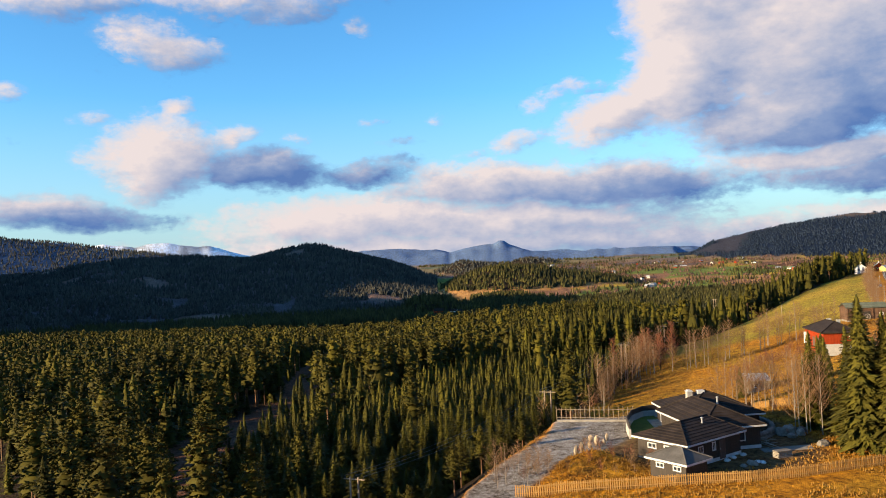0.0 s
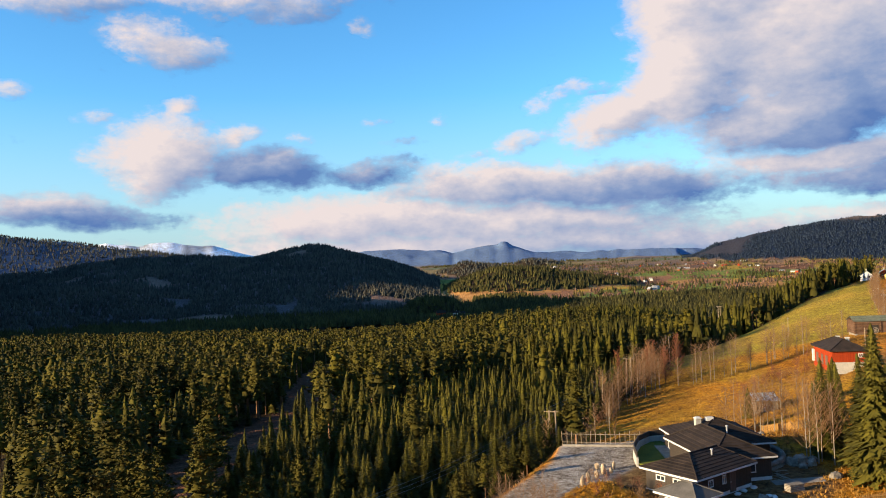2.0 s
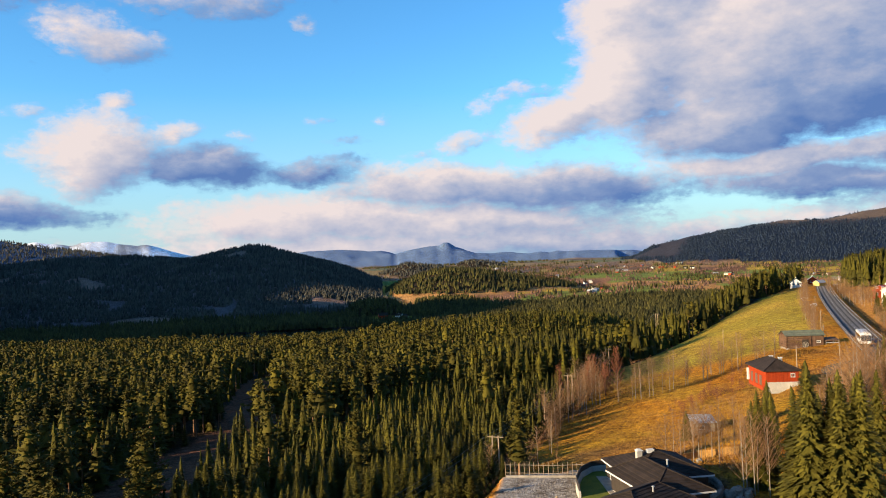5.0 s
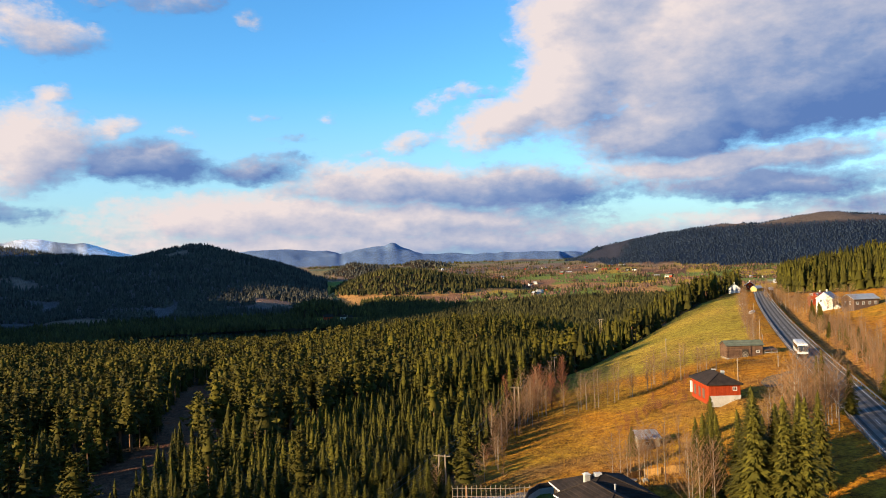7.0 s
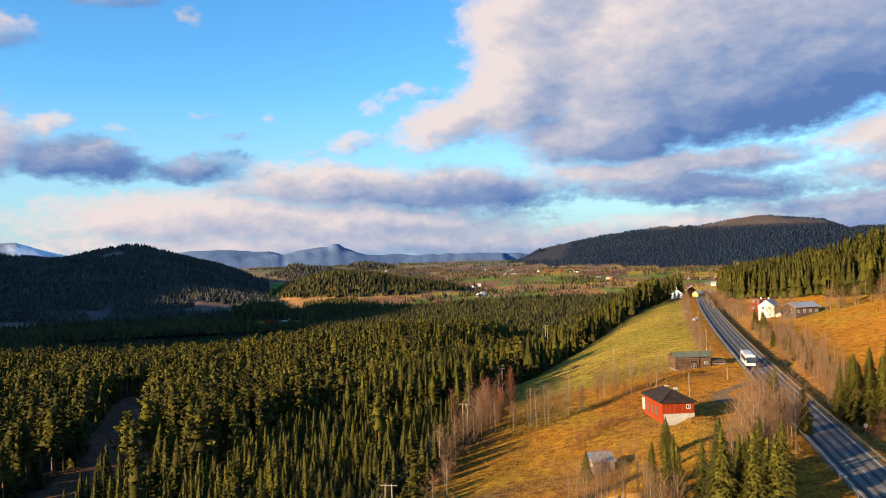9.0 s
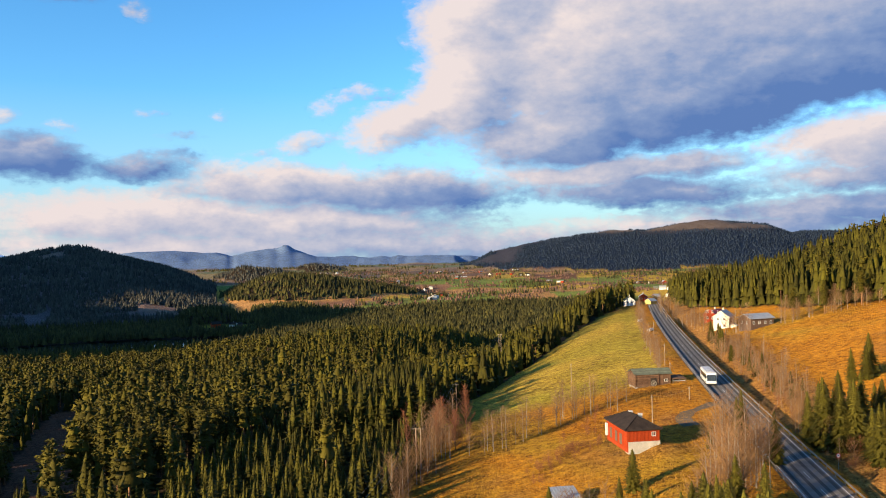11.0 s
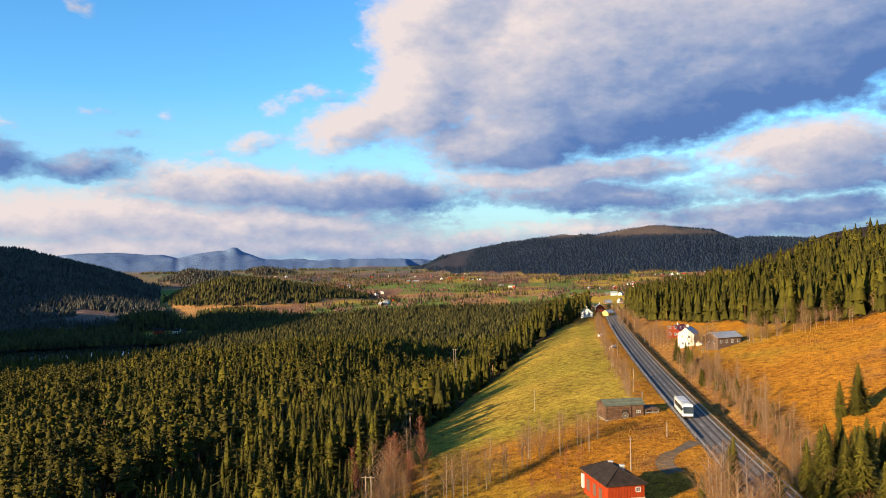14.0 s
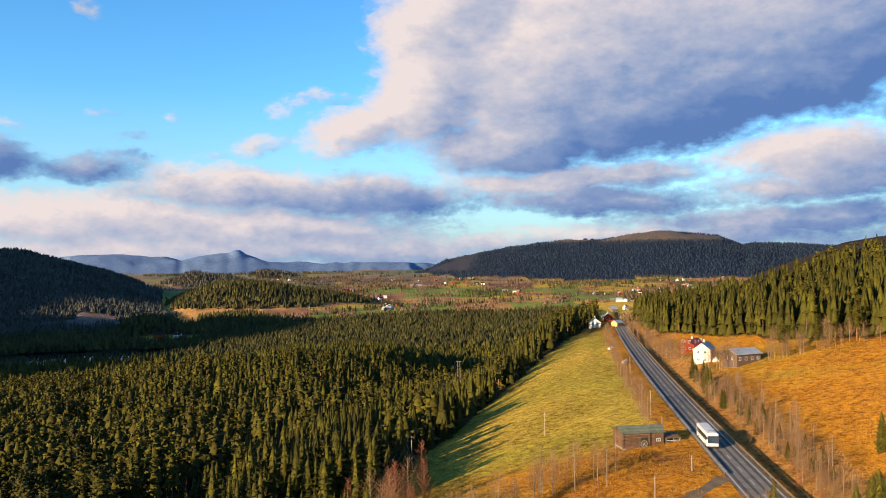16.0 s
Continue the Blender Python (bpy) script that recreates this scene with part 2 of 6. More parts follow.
M = dict(
    spruce=material("spruce_needles", (0.020, 0.020, 0.003), (0.112, 0.098, 0.006), 0.6, 7.0, 0.85, 0.4, per="object", spread=0.25, deep=0.1),
    # lighter copy of the spruce needles: sunlight on the groves painted into the colour
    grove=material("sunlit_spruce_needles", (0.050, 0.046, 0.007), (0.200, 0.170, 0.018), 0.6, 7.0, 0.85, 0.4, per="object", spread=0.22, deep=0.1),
    spruce_mass=material("spruce_mass", (0.018, 0.018, 0.003), (0.104, 0.091, 0.006), 0.06, 1.2, 0.85, 0.4, per="island", spread=0.34, deep=0.3),
    pine=material("pine_needles", (0.024, 0.023, 0.003), (0.122, 0.099, 0.006), 0.6, 7.0, 0.85, 0.4, per="object", spread=0.20, deep=0.1),
    pine_mass=material("pine_mass", (0.022, 0.021, 0.003), (0.112, 0.092, 0.006), 0.06, 1.2, 0.85, 0.4, per="island", spread=0.34, deep=0.3),
    # far_wood is paler and greyer than valley_wood: distance haze put into its colour
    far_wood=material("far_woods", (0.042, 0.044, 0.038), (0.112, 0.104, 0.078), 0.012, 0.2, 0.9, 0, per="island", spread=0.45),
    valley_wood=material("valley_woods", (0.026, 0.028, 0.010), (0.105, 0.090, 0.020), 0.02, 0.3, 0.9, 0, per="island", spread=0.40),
    # right mountain's trees: cloud shade and haze painted in as a dark blue
    shaded_mountain_wood=material("shaded_mountain_woods", (0.010, 0.021, 0.042), (0.026, 0.042, 0.072), 0.008, 0.1, 0.9, 0, per="island", spread=0.25),
    bare_wood=material("bare_valley_trees", (0.10, 0.055, 0.040), (0.26, 0.145, 0.095), 0.02, 0.3, 0.9, 0, per="island", spread=0.35),
    bark=material("bark", (0.07, 0.045, 0.03), (0.22, 0.15, 0.10), 0.8, 9, 0.9, 0.4),
    pine_bark=material("pine_bark", (0.17, 0.085, 0.042), (0.36, 0.20, 0.11), 0.8, 9, 0.9, 0.4),
    birch_bark=material("birch_bark", (0.12, 0.09, 0.07), (0.52, 0.44, 0.36), 1.5, 6, 0.7, 0.2),
    twig=material("bare_twigs", (0.20, 0.110, 0.055), (0.43, 0.250, 0.125), 0.4, 4, 0.9, 0, per="object", spread=0.25),
    red_twig=material("reddish_twigs", (0.18, 0.065, 0.035), (0.36, 0.14, 0.07), 0.4, 4, 0.9, 0, per="object", spread=0.25),
    asphalt=material("asphalt", (0.16, 0.142, 0.13), (0.31, 0.28, 0.255), 0.5, 20, 0.9, 0.2, streak=(1, 1, 1)),
    wheel_track=material("worn_asphalt", (0.060, 0.054, 0.050), (0.145, 0.130, 0.120), 0.5, 20, 0.9, 0.2, streak=(1, 1, 1)),
    gravel=material("gravel", (0.20, 0.18, 0.16), (0.42, 0.38, 0.34), 0.3, 9, 0.9, 0.5),
    soil=material("dusty_shoulder", (0.10, 0.075, 0.05), (0.28, 0.20, 0.13), 0.4, 9, 0.9, 0.4),
    line=material("road_paint", (0.55, 0.54, 0.5), (0.8, 0.78, 0.74), 2, 20, 0.6, 0),
    steel=material("galvanised_steel", (0.35, 0.36, 0.38), (0.6, 0.6, 0.62), 2, 20, 0.4, 0, metal=0.8),
    pole=material("weathered_pole", (0.22, 0.16, 0.11), (0.48, 0.38, 0.28), 1, 14, 0.85, 0.3, streak=(1, 1, 0.1)),
    wire=material("wire", (0.12, 0.12, 0.12), (0.2, 0.2, 0.2), 1, 5, 0.5, 0),
    black_wood=material("black_stained_cladding", (0.018, 0.013, 0.010), (0.055, 0.038, 0.026), 1.2, 9, 0.7, 0.4, streak=(6, 6, 0.4)),
    white=material("white_paint", (0.60, 0.60, 0.60), (0.78, 0.78, 0.78), 1.5, 12, 0.6, 0.1),
    tile=material("dark_roof_tiles", (0.014, 0.010, 0.008), (0.052, 0.037, 0.029), 0.8, 10, 0.8, 0.3, per="object", spread=0.2),
    garage_roof=material("grey_roofing_felt", (0.08, 0.075, 0.07), (0.17, 0.16, 0.15), 0.8, 10, 0.8, 0.3),
    glass=material("window_glass", (0.02, 0.025, 0.03), (0.05, 0.06, 0.07), 0.6, 3, 0.08, 0),
    concrete=material("concrete", (0.38, 0.36, 0.33), (0.62, 0.59, 0.54), 0.8, 8, 0.85, 0.3),
    red_wood=material("red_painted_boards", (0.26, 0.030, 0.008), (0.46, 0.066, 0.014), 0.6, 9, 0.75, 0.3, per="object", spread=0.15, streak=(5, 5, 0.5)),
    log=material("weathered_logs", (0.09, 0.05, 0.03), (0.24, 0.14, 0.09), 0.8, 9, 0.85, 0.4, per="object", spread=0.25),
    slate=material("mossy_slate", (0.10, 0.12, 0.09), (0.22, 0.24, 0.18), 0.8, 7, 0.8, 0.4, per="object", spread=0.2),
    fence_wood=material("fresh_timber", (0.42, 0.22, 0.06), (0.72, 0.42, 0.14), 1.0, 9, 0.75, 0.2, per="object", spread=0.18),
    grey_wood=material("grey_timber", (0.20, 0.17, 0.14), (0.42, 0.37, 0.31), 1.0, 9, 0.85, 0.3, per="object", spread=0.2),
    lawn=material("lawn", (0.07, 0.10, 0.012), (0.24, 0.24, 0.03), 0.4, 6, 0.95, 0.4),
    stone=material("field_stone", (0.16, 0.14, 0.12), (0.42, 0.38, 0.33), 0.8, 6, 0.85, 0.5, per="object", spread=0.2),
    light_stone=material("upright_stone", (0.28, 0.21, 0.14), (0.55, 0.43, 0.30), 0.8, 6, 0.85, 0.5, per="object", spread=0.15),
    straw=material("dry_grass_tufts", (0.24, 0.12, 0.022), (0.54, 0.29, 0.060), 0.3, 4, 0.95, 0, per="island", spread=0.3),
    roof_grey=material("metal_roof", (0.36, 0.38, 0.40), (0.58, 0.60, 0.62), 0.8, 8, 0.4, 0.1, metal=0.3),
    cream=material("cream_boards", (0.56, 0.53, 0.47), (0.76, 0.72, 0.64), 1, 9, 0.7, 0.2),
    plastic=material("white_plastic_wrap", (0.66, 0.67, 0.68), (0.86, 0.87, 0.88), 1, 6, 0.35, 0.2),
    brown_wall=material("brown_cladding", (0.10, 0.065, 0.05), (0.20, 0.13, 0.10), 1, 9, 0.8, 0.3, streak=(5, 5, 0.5)),
    yellow=material("yellow_boards", (0.62, 0.42, 0.12), (0.82, 0.60, 0.22), 1, 9, 0.75, 0.2),
    bus_white=material("bus_paint", (0.74, 0.74, 0.75), (0.86, 0.86, 0.86), 0.6, 4, 0.25, 0),
    rubber=material("rubber", (0.015, 0.015, 0.015), (0.04, 0.04, 0.04), 2, 9, 0.8, 0),
    red_paint=material("red_paint", (0.45, 0.03, 0.02), (0.6, 0.06, 0.03), 2, 9, 0.5, 0),
)


def water_material():
    m = bpy.data.materials.new("lake_water")
    m.use_nodes = True
    s = m.node_tree.nodes["Principled BSDF"]
    s.inputs["Base Color"].default_value = (0.008, 0.011, 0.015, 1)
    s.inputs["Roughness"].default_value = 0.06
    s.inputs["IOR"].default_value = 1.33
    n = Nodes(m.node_tree)
    co = n.add("ShaderNodeTexCoord").outputs["Object"]
    bp = n.add("ShaderNodeBump", None, Strength=0.03, Distance=0.1, Height=n.noise(co, 0.12, 3.0))
    n.t.links.new(bp.outputs[0], s.inputs["Normal"])
    return m


def ground_material():
    """Land cover comes from the sheet's own colour layer; grain, tufts and stains from noise."""
    m = bpy.data.materials.new("ground")
    m.use_nodes = True
    m.node_tree.nodes.clear()
    n = Nodes(m.node_tree)
    co = n.add("ShaderNodeTexCoord").outputs["Object"]
    land = n.add("ShaderNodeVertexColor", {"layer_name": "land"}).outputs[0]
    a = n.noise(co, 0.045, 4.0)
    b = n.noise(co, 0.5, 6.0, 0.65)
    c = n.noise(n.vec("MULTIPLY", co, (1, 1, 0.3)), 2.0, 5.0, 0.7)
    k = n.math("ADD", n.math("MULTIPLY", n.math("SUBTRACT", a, 0.5), 1.0), n.math("MULTIPLY", n.math("SUBTRACT", b, 0.5), 3.0))
    k = n.math("ADD", k, n.math("MULTIPLY", n.math("SUBTRACT", c, 0.5), 3.4))
    k = n.math("MAXIMUM", n.math("ADD", k, 1.0), 0.25)
    col = n.mix(1.0, land, n.add("ShaderNodeCombineXYZ", None, X=k, Y=n.math("POWER", k, 1.15), Z=n.math("POWER", k, 1.3)).outputs[0], "MULTIPLY")
    s = n.add("ShaderNodeBsdfPrincipled", None, Base_Color=col, Roughness=0.95)
    s.inputs["Specular IOR Level"].default_value = 0.1
    bp = n.add("ShaderNodeBump", None, Strength=1.0, Distance=0.4, Height=c)
    n.t.links.new(bp.outputs[0], s.inputs["Normal"])
    n.add("ShaderNodeOutputMaterial", None, Surface=s)
    return m


M["ground"] = ground_material()
M["water"] = water_material()

# ---- land ----
def smooth(a, b, x):
    t = np.clip((np.asarray(x, float) - a) / (b - a), 0, 1)
    return t * t * (3 - 2 * t)


def vnoise(x, y, seed=0):
    """Smooth value noise on the plane, -1 to 1."""
    x, y = np.asarray(x, float), np.asarray(y, float)
    xi, yi = np.floor(x), np.floor(y)
    fx, fy = x - xi, y - yi
    fx, fy = fx * fx * (3 - 2 * fx), fy * fy * (3 - 2 * fy)

    def h(i, j):
        v = np.sin(i * 127.1 + j * 311.7 + seed * 74.7) * 43758.5453
        return v - np.floor(v)
    return 2 * ((h(xi, yi) * (1 - fx) + h(xi + 1, yi) * fx) * (1 - fy) + (h(xi, yi + 1) * (1 - fx) + h(xi + 1, yi + 1) * fx) * fy) - 1


def fbm(x, y, scale, seed=0, octaves=4):
    v, a = 0, 1.0
    for k in range(octaves):
        v = v + a * vnoise(x / scale * 2 ** k, y / scale * 2 ** k, seed + k)
        a *= 0.5
    return v / 1.9


ROAD_Z, LAKE_Z = 14.0, -62.0
EYE0 = (5.0, 30.0)


def road_x(y):
    return 28.05 + 0.4696 * y + 0.0001097 * y * y


def across(x, y):
    """Distance from the road's middle, to its right when going north."""
    s = 0.4696 + 0.000219 * y
    return (x - road_x(y)) / np.sqrt(1 + s * s)


def road_z(y):
    return ROAD_Z - 0.05 * np.maximum(0, np.asarray(y, float) - 470) * smooth(470, 560, y)


def drive_line(y):
    """Middle and half width of the gravel driveway, which opens into a yard."""
    return np.interp(y, (60, 75, 85, 93, 100, 106, 114), (1.5, 4.5, 7.5, 12, 17.5, 21, 22.5)), np.interp(y, (60, 80, 90, 98, 106, 114), (2.2, 2.6, 3.4, 5.2, 5.6, 5.0))


def hillside(x, y):
    u = across(x, y)
    z = np.interp(u, (-600, -300, -124, -72, -40, -21, -9, 0, 5.2, 7.2, 10, 20, 55, 70, 110, 160, 240, 500),
                  (-26, -20, -15, -11, -5.6, -1.6, -0.3, 0, 0, -1.5, -0.9, 2.2, 10.5, 14.5, 33, 51, 64, 92))
    z = z + road_z(y)
    low = smooth(-35, -85, u)
    z = z - low * (0.022 * np.clip(y - 170, 0, 90) + 0.098 * np.maximum(0, y - 260))
    z = np.maximum(z, -54 + 0.15 * (z + 54))
    # the knoll that carries the house, the garden and the driveway
    knoll = smooth(1.5, 0.75, np.hypot((x - 35) / 29, (y - 86) / 30)) * smooth(-4, -16, u)
    z = z * (1 - knoll) + 12.0 * knoll
    z = z + 0.5 * fbm(x, y, 30, 3) * smooth(6, 25, np.abs(u)) + 2.2 * fbm(x, y, 90, 5) * smooth(-60, -140, u)
    return z


# crest lines: distance, reach in front, reach behind, (azimuth, height) along the crest
RIDGES = dict(
    wooded_hill=(2400, 1120, 700, ((-34, -50), (-31, 12), (-28.8, 35), (-26.9, 45), (-23.8, 57), (-21, 65), (-18.5, 70), (-15.5, 63), (-13.1, 60), (-11.5, 76), (-9.1, 85), (-7.1, 74), (-5.1, 55), (-2.6, 22), (-0.6, -9), (1.4, -41), (2.7, -62))),
    hill_shoulder=(1780, 420, 420, ((-32, -50), (-29, -8), (-25.5, 6), (-22, 2), (-19, -22), (-16, -38), (-13.5, -20), (-11.5, -14), (-9.5, -30), (-7, -26), (-4.5, -18), (-2, -32), (0.3, -46), (2, -62))),
    mid_hill=(3000, 600, 500, ((-1.5, -50), (0.2, -19), (1.1, -3), (2, 14), (2.6, 16), (3.3, 10), (4.6, -2), (5.8, -13), (8, -40))),
    far_knoll=(3500, 500, 500, ((4.2, -40), (5.2, -18), (6.2, 6), (7.1, 15), (8.3, 8), (9.4, -8), (10.4, -24), (12, -45))),
    field_hill=(1950, 420, 500, ((-0.5, -62), (1.9, -22), (2.8, -13), (3.9, -1), (5.4, 4), (6.4, 0), (7.7, -4), (8.9, -12), (10.4, -21), (11.9, -28), (13.4, -39), (15, -46), (17.8, -55), (19, -62))),
    near_wood=(1560, 210, 260, ((0.7, -66), (1.7, -59), (2.7, -54), (3.9, -49), (5.1, -48), (6.5, -50), (9.6, -55), (12, -60), (14, -66))),
    left_wood=(1420, 90, 200, ((-3.2, -62), (-2.3, -54), (-1.7, -46), (-0.8, -40), (0.2, -41), (1.1, -47), (1.7, -55), (2.2, -62))),
    left_ridge=(4300, 1500, 800, ((-60, 300), (-33, 260), (-28.6, 224), (-26.7, 206), (-24.4, 183), (-22.3, 163), (-19.8, 133), (-15, 60), (-8, 0))),
    snow_peaks=(4720, 500, 300, ((-26, 150), (-22.6, 195), (-21.4, 184), (-20.5, 168), (-19.8, 186), (-18.3, 195), (-17.2, 174), (-16.5, 166), (-15.7, 168), (-14.6, 136), (-13, 100), (-9, 0))),
    blue_range=(4780, 1700, 300, ((-8, 60), (-5, 100), (-2, 99), (-0.4, 88), (0.4, 90), (1.4, 68), (2.4, 91), (4.2, 106), (4.7, 109), (4.95, 126), (5.35, 127), (5.75, 102), (6.7, 75), (7.3, 56), (8.3, 51), (10, 52), (11.1, 40), (12, 46), (12.6, 35), (13.3, 47), (13.9, 42), (15.6, 49), (18.1, 38), (20, 20))),
    right_mountain=(3900, 1350, 900, ((15, -40), (17.2, -14), (18.6, 0), (19.9, 46), (22.5, 84), (24.5, 104), (28.6, 139), (30.9, 134), (33.3, 168), (35.6, 174), (38.9, 154), (40.4, 104), (41.1, 113), (43.5, 112), (45.5, 96), (49, 84), (60, 90), (75, 60))),
    # two unseen ridges, added west of the view to shade hill and lake
    west_ridge=(2450, 1300, 900, ((-120, 200), (-90, 330), (-60, 500), (-40, 480), (-35, 380), (-32.5, 130), (-31, -62))),
    shade_ridge=(1400, 650, 700, ((-78, -62), (-71, 110), (-65, 270), (-56, 275), (-50, 275), (-40, 240), (-36, 190), (-33.5, 60), (-32, -62))),
    south_ridge=(3000, 1500, 900, ((80, 60), (110, 240), (180, 240), (260, 160))),
)


def polar(x, y):
    x, y = np.asarray(x, float), np.asarray(y, float)
    return np.hypot(x - EYE0[0], y - EYE0[1]), np.degrees(np.arctan2(x - EYE0[0], y - EYE0[1]))


def land(x, y):
    """Height, and the number of the ridge that shows (-1: the hillside or the valley floor)."""
    x, y = np.asarray(x, float), np.asarray(y, float)
    r, az_ = polar(x, y)
    wide = np.where(az_ < -130, az_ + 360, az_)
    floor_ = LAKE_Z + 1.5 + 0.024 * np.clip(r - 1330, 0, 2400) + 13.0 * fbm(x, y, 330, 11) * smooth(1350, 1800, r) + 5.0 * fbm(x, y, 110, 12) * smooth(1350, 1600, r)
    floor_ = floor_ + 0.045 * np.clip(x - 330, 0, 600) * smooth(2600, 1200, r)
    near = hillside(x, y)
    # the wooded terrace and its edge above the lake
    brow = np.interp(az_, (-36, -28, -22, -15, -10, -7, -2.8, 0.6, 4.3, 7, 10, 16, 24), (-15, -19, -23, -26, -28.6, -30, -27.6, -24.4, -21.5, -19, -18, -16, -8))
    fall = np.interp(az_, (2, 9), (0.30, 0.06))
    terrace = np.where(r < 600, -6.5 + (brow + 6.5) * np.clip((r - 250) / 350, 0, 1), np.maximum(brow - fall * (r - 600), LAKE_Z + 3)) + 1.6 * fbm(x, y, 80, 5)
    on = smooth(-95, -190, across(x, y)) * smooth(215, 275, r) * smooth(1200, 900, r) * (az_ > -60) * (az_ < 40)
    near = near * (1 - on) + terrace * on
    w = smooth(640, 950, r) * smooth(330, 130, across(x, y)) + smooth(900, 1700, r)
    w = np.clip(w, 0, 1)
    z = near * (1 - w) + floor_ * w
    kind = np.full(z.shape, -1)
    for k, (d, front, back, crest) in enumerate(RIDGES.values()):
        if r.max() < d - front:
            continue
        az_k = wide if k == len(RIDGES) - 1 else az_
        crest_z = np.interp(az_k, [c[0] for c in crest], [c[1] for c in crest], left=-200, right=-200)
        s = np.where(r < d, smooth(d - front, d, r), 1 - 0.8 * smooth(d, d + back, r))
        wob = 1 + (0.20 if k < 2 else 0.10) * fbm(x, y, d * 0.07, 20 + k) * s * np.where(r < d - 60, 1.0, 0.5)
        broad = sum(np.interp(az_k + o, [c[0] for c in crest], [c[1] for c in crest], left=-200, right=-200) for o in (-2.4, -1.2, 0, 1.2, 2.4)) / 5
        top = smooth(0.86, 1.0, s)
        crest_z = np.where((crest_z > -199) & (d > 2000), crest_z * top + np.minimum(broad, crest_z + 12) * (1 - top), crest_z)
        hz = np.where(crest_z > -199, LAKE_Z + (crest_z - LAKE_Z) * s * wob, -300)
        hz = hz + np.where(s > 0.05, 0.0016 * d * fbm(x, y, d * 0.02, 40 + k), 0)
        over = hz > z + 2
        z = np.maximum(z, hz)
        kind = np.where(over, k, kind)
    # lake bed
    q = ((x + 120) / 185) ** 2 + ((y - 1125) / 80) ** 2 + 0.25 * fbm(x, y, 120, 8)
    z = np.where(r > 700, z - (z - (LAKE_Z - 4)) * smooth(1.12, 0.9, q), z)
    # house shelf and driveway
    shelf = smooth(1.2, 0.9, np.hypot((x - 30) / 17, (y - 98) / 16))
    z = z * (1 - shelf) + 12.0 * shelf
    cx, half = drive_line(y)
    pad = smooth(half + 2.2, half, np.abs(x - cx)) * smooth(60, 66, y) * smooth(117, 114, y)
    z = z * (1 - pad) + 11.75 * pad
    mound = np.exp(-((x - 17.5) / 4.5) ** 2 - ((y - 89.5) / 3.6) ** 2)
    z = z + 1.4 * mound * (1 + 0.4 * fbm(x, y, 3.0, 14)) * (r < 120)
    z = z + 1.5 * np.exp(-((x - 80.5) / 4.0) ** 2 - ((y - 152.8) / 4.5) ** 2) * (r < 200)
    # road bench
    u = across(x, y)
    bench = np.where(u > 0, smooth(6.4, 5.0, u), smooth(9.5, 5.2, -u)) * (r < 900)
    z = z * (1 - bench) + (road_z(y) - 0.12) * bench
    return z, kind


def ground_z(x, y):
    return float(land(np.array([x]), np.array([y]))[0][0])


KINDS = list(RIDGES)
# blue, ridge and far have distance haze mixed into the ground colour
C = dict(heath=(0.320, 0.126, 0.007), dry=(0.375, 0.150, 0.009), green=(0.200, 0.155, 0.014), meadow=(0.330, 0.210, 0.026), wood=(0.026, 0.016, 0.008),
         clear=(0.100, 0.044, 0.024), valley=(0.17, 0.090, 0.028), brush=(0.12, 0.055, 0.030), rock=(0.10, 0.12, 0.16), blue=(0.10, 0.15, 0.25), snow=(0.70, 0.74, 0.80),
         far=(0.085, 0.085, 0.080), slope=(0.085, 0.068, 0.070), felled=(0.17, 0.105, 0.075), tan=(0.30, 0.155, 0.052), plough=(0.20, 0.095, 0.050), lush=(0.125, 0.150, 0.026), shaded_mountain=(0.006, 0.013, 0.030), plateau=(0.085, 0.062, 0.050), ridge=(0.050, 0.078, 0.125), verge=(0.28, 0.130, 0.030), gravel=(0.20, 0.175, 0.15), dirt=(0.070, 0.048, 0.030))


def wooded(x, y):
    """1 where the near forest stands."""
    x, y = np.asarray(x, float), np.asarray(y, float)
    u = across(x, y)
    edge = np.interp(y, (0, 60, 100, 119, 130, 190, 258, 330, 400, 470, 520), (-84, -66, -56, -56, -66, -70, -72, -62, -44, -22, -12)) + 3 * fbm(x, y, 25, 60)
    cx_, half_ = drive_line(y)
    left = (u < edge) & ~((y < 119) & (x > cx_ - half_ - 3.0))
    right = (u > np.interp(y, (0, 150, 215, 250, 300, 340, 420, 600), (150, 140, 96, 74, 52, 42, 16, 10)) + 4 * fbm(x, y, 25, 61)) & (y > 60)
    # the felled strip
    cx = np.interp(y, (120, 150, 184, 230, 280, 395), (-44, -43, -41, -33, -42, -54))
    cut = (np.abs(x - cx) < np.interp(y, (120, 150, 184, 230, 280, 395), (9, 10, 8, 8, 9, 6)) + 2.5 * fbm(x, y, 14, 62)) & (y > 122) & (y < 400)
    return (left & ~cut) | right, cut


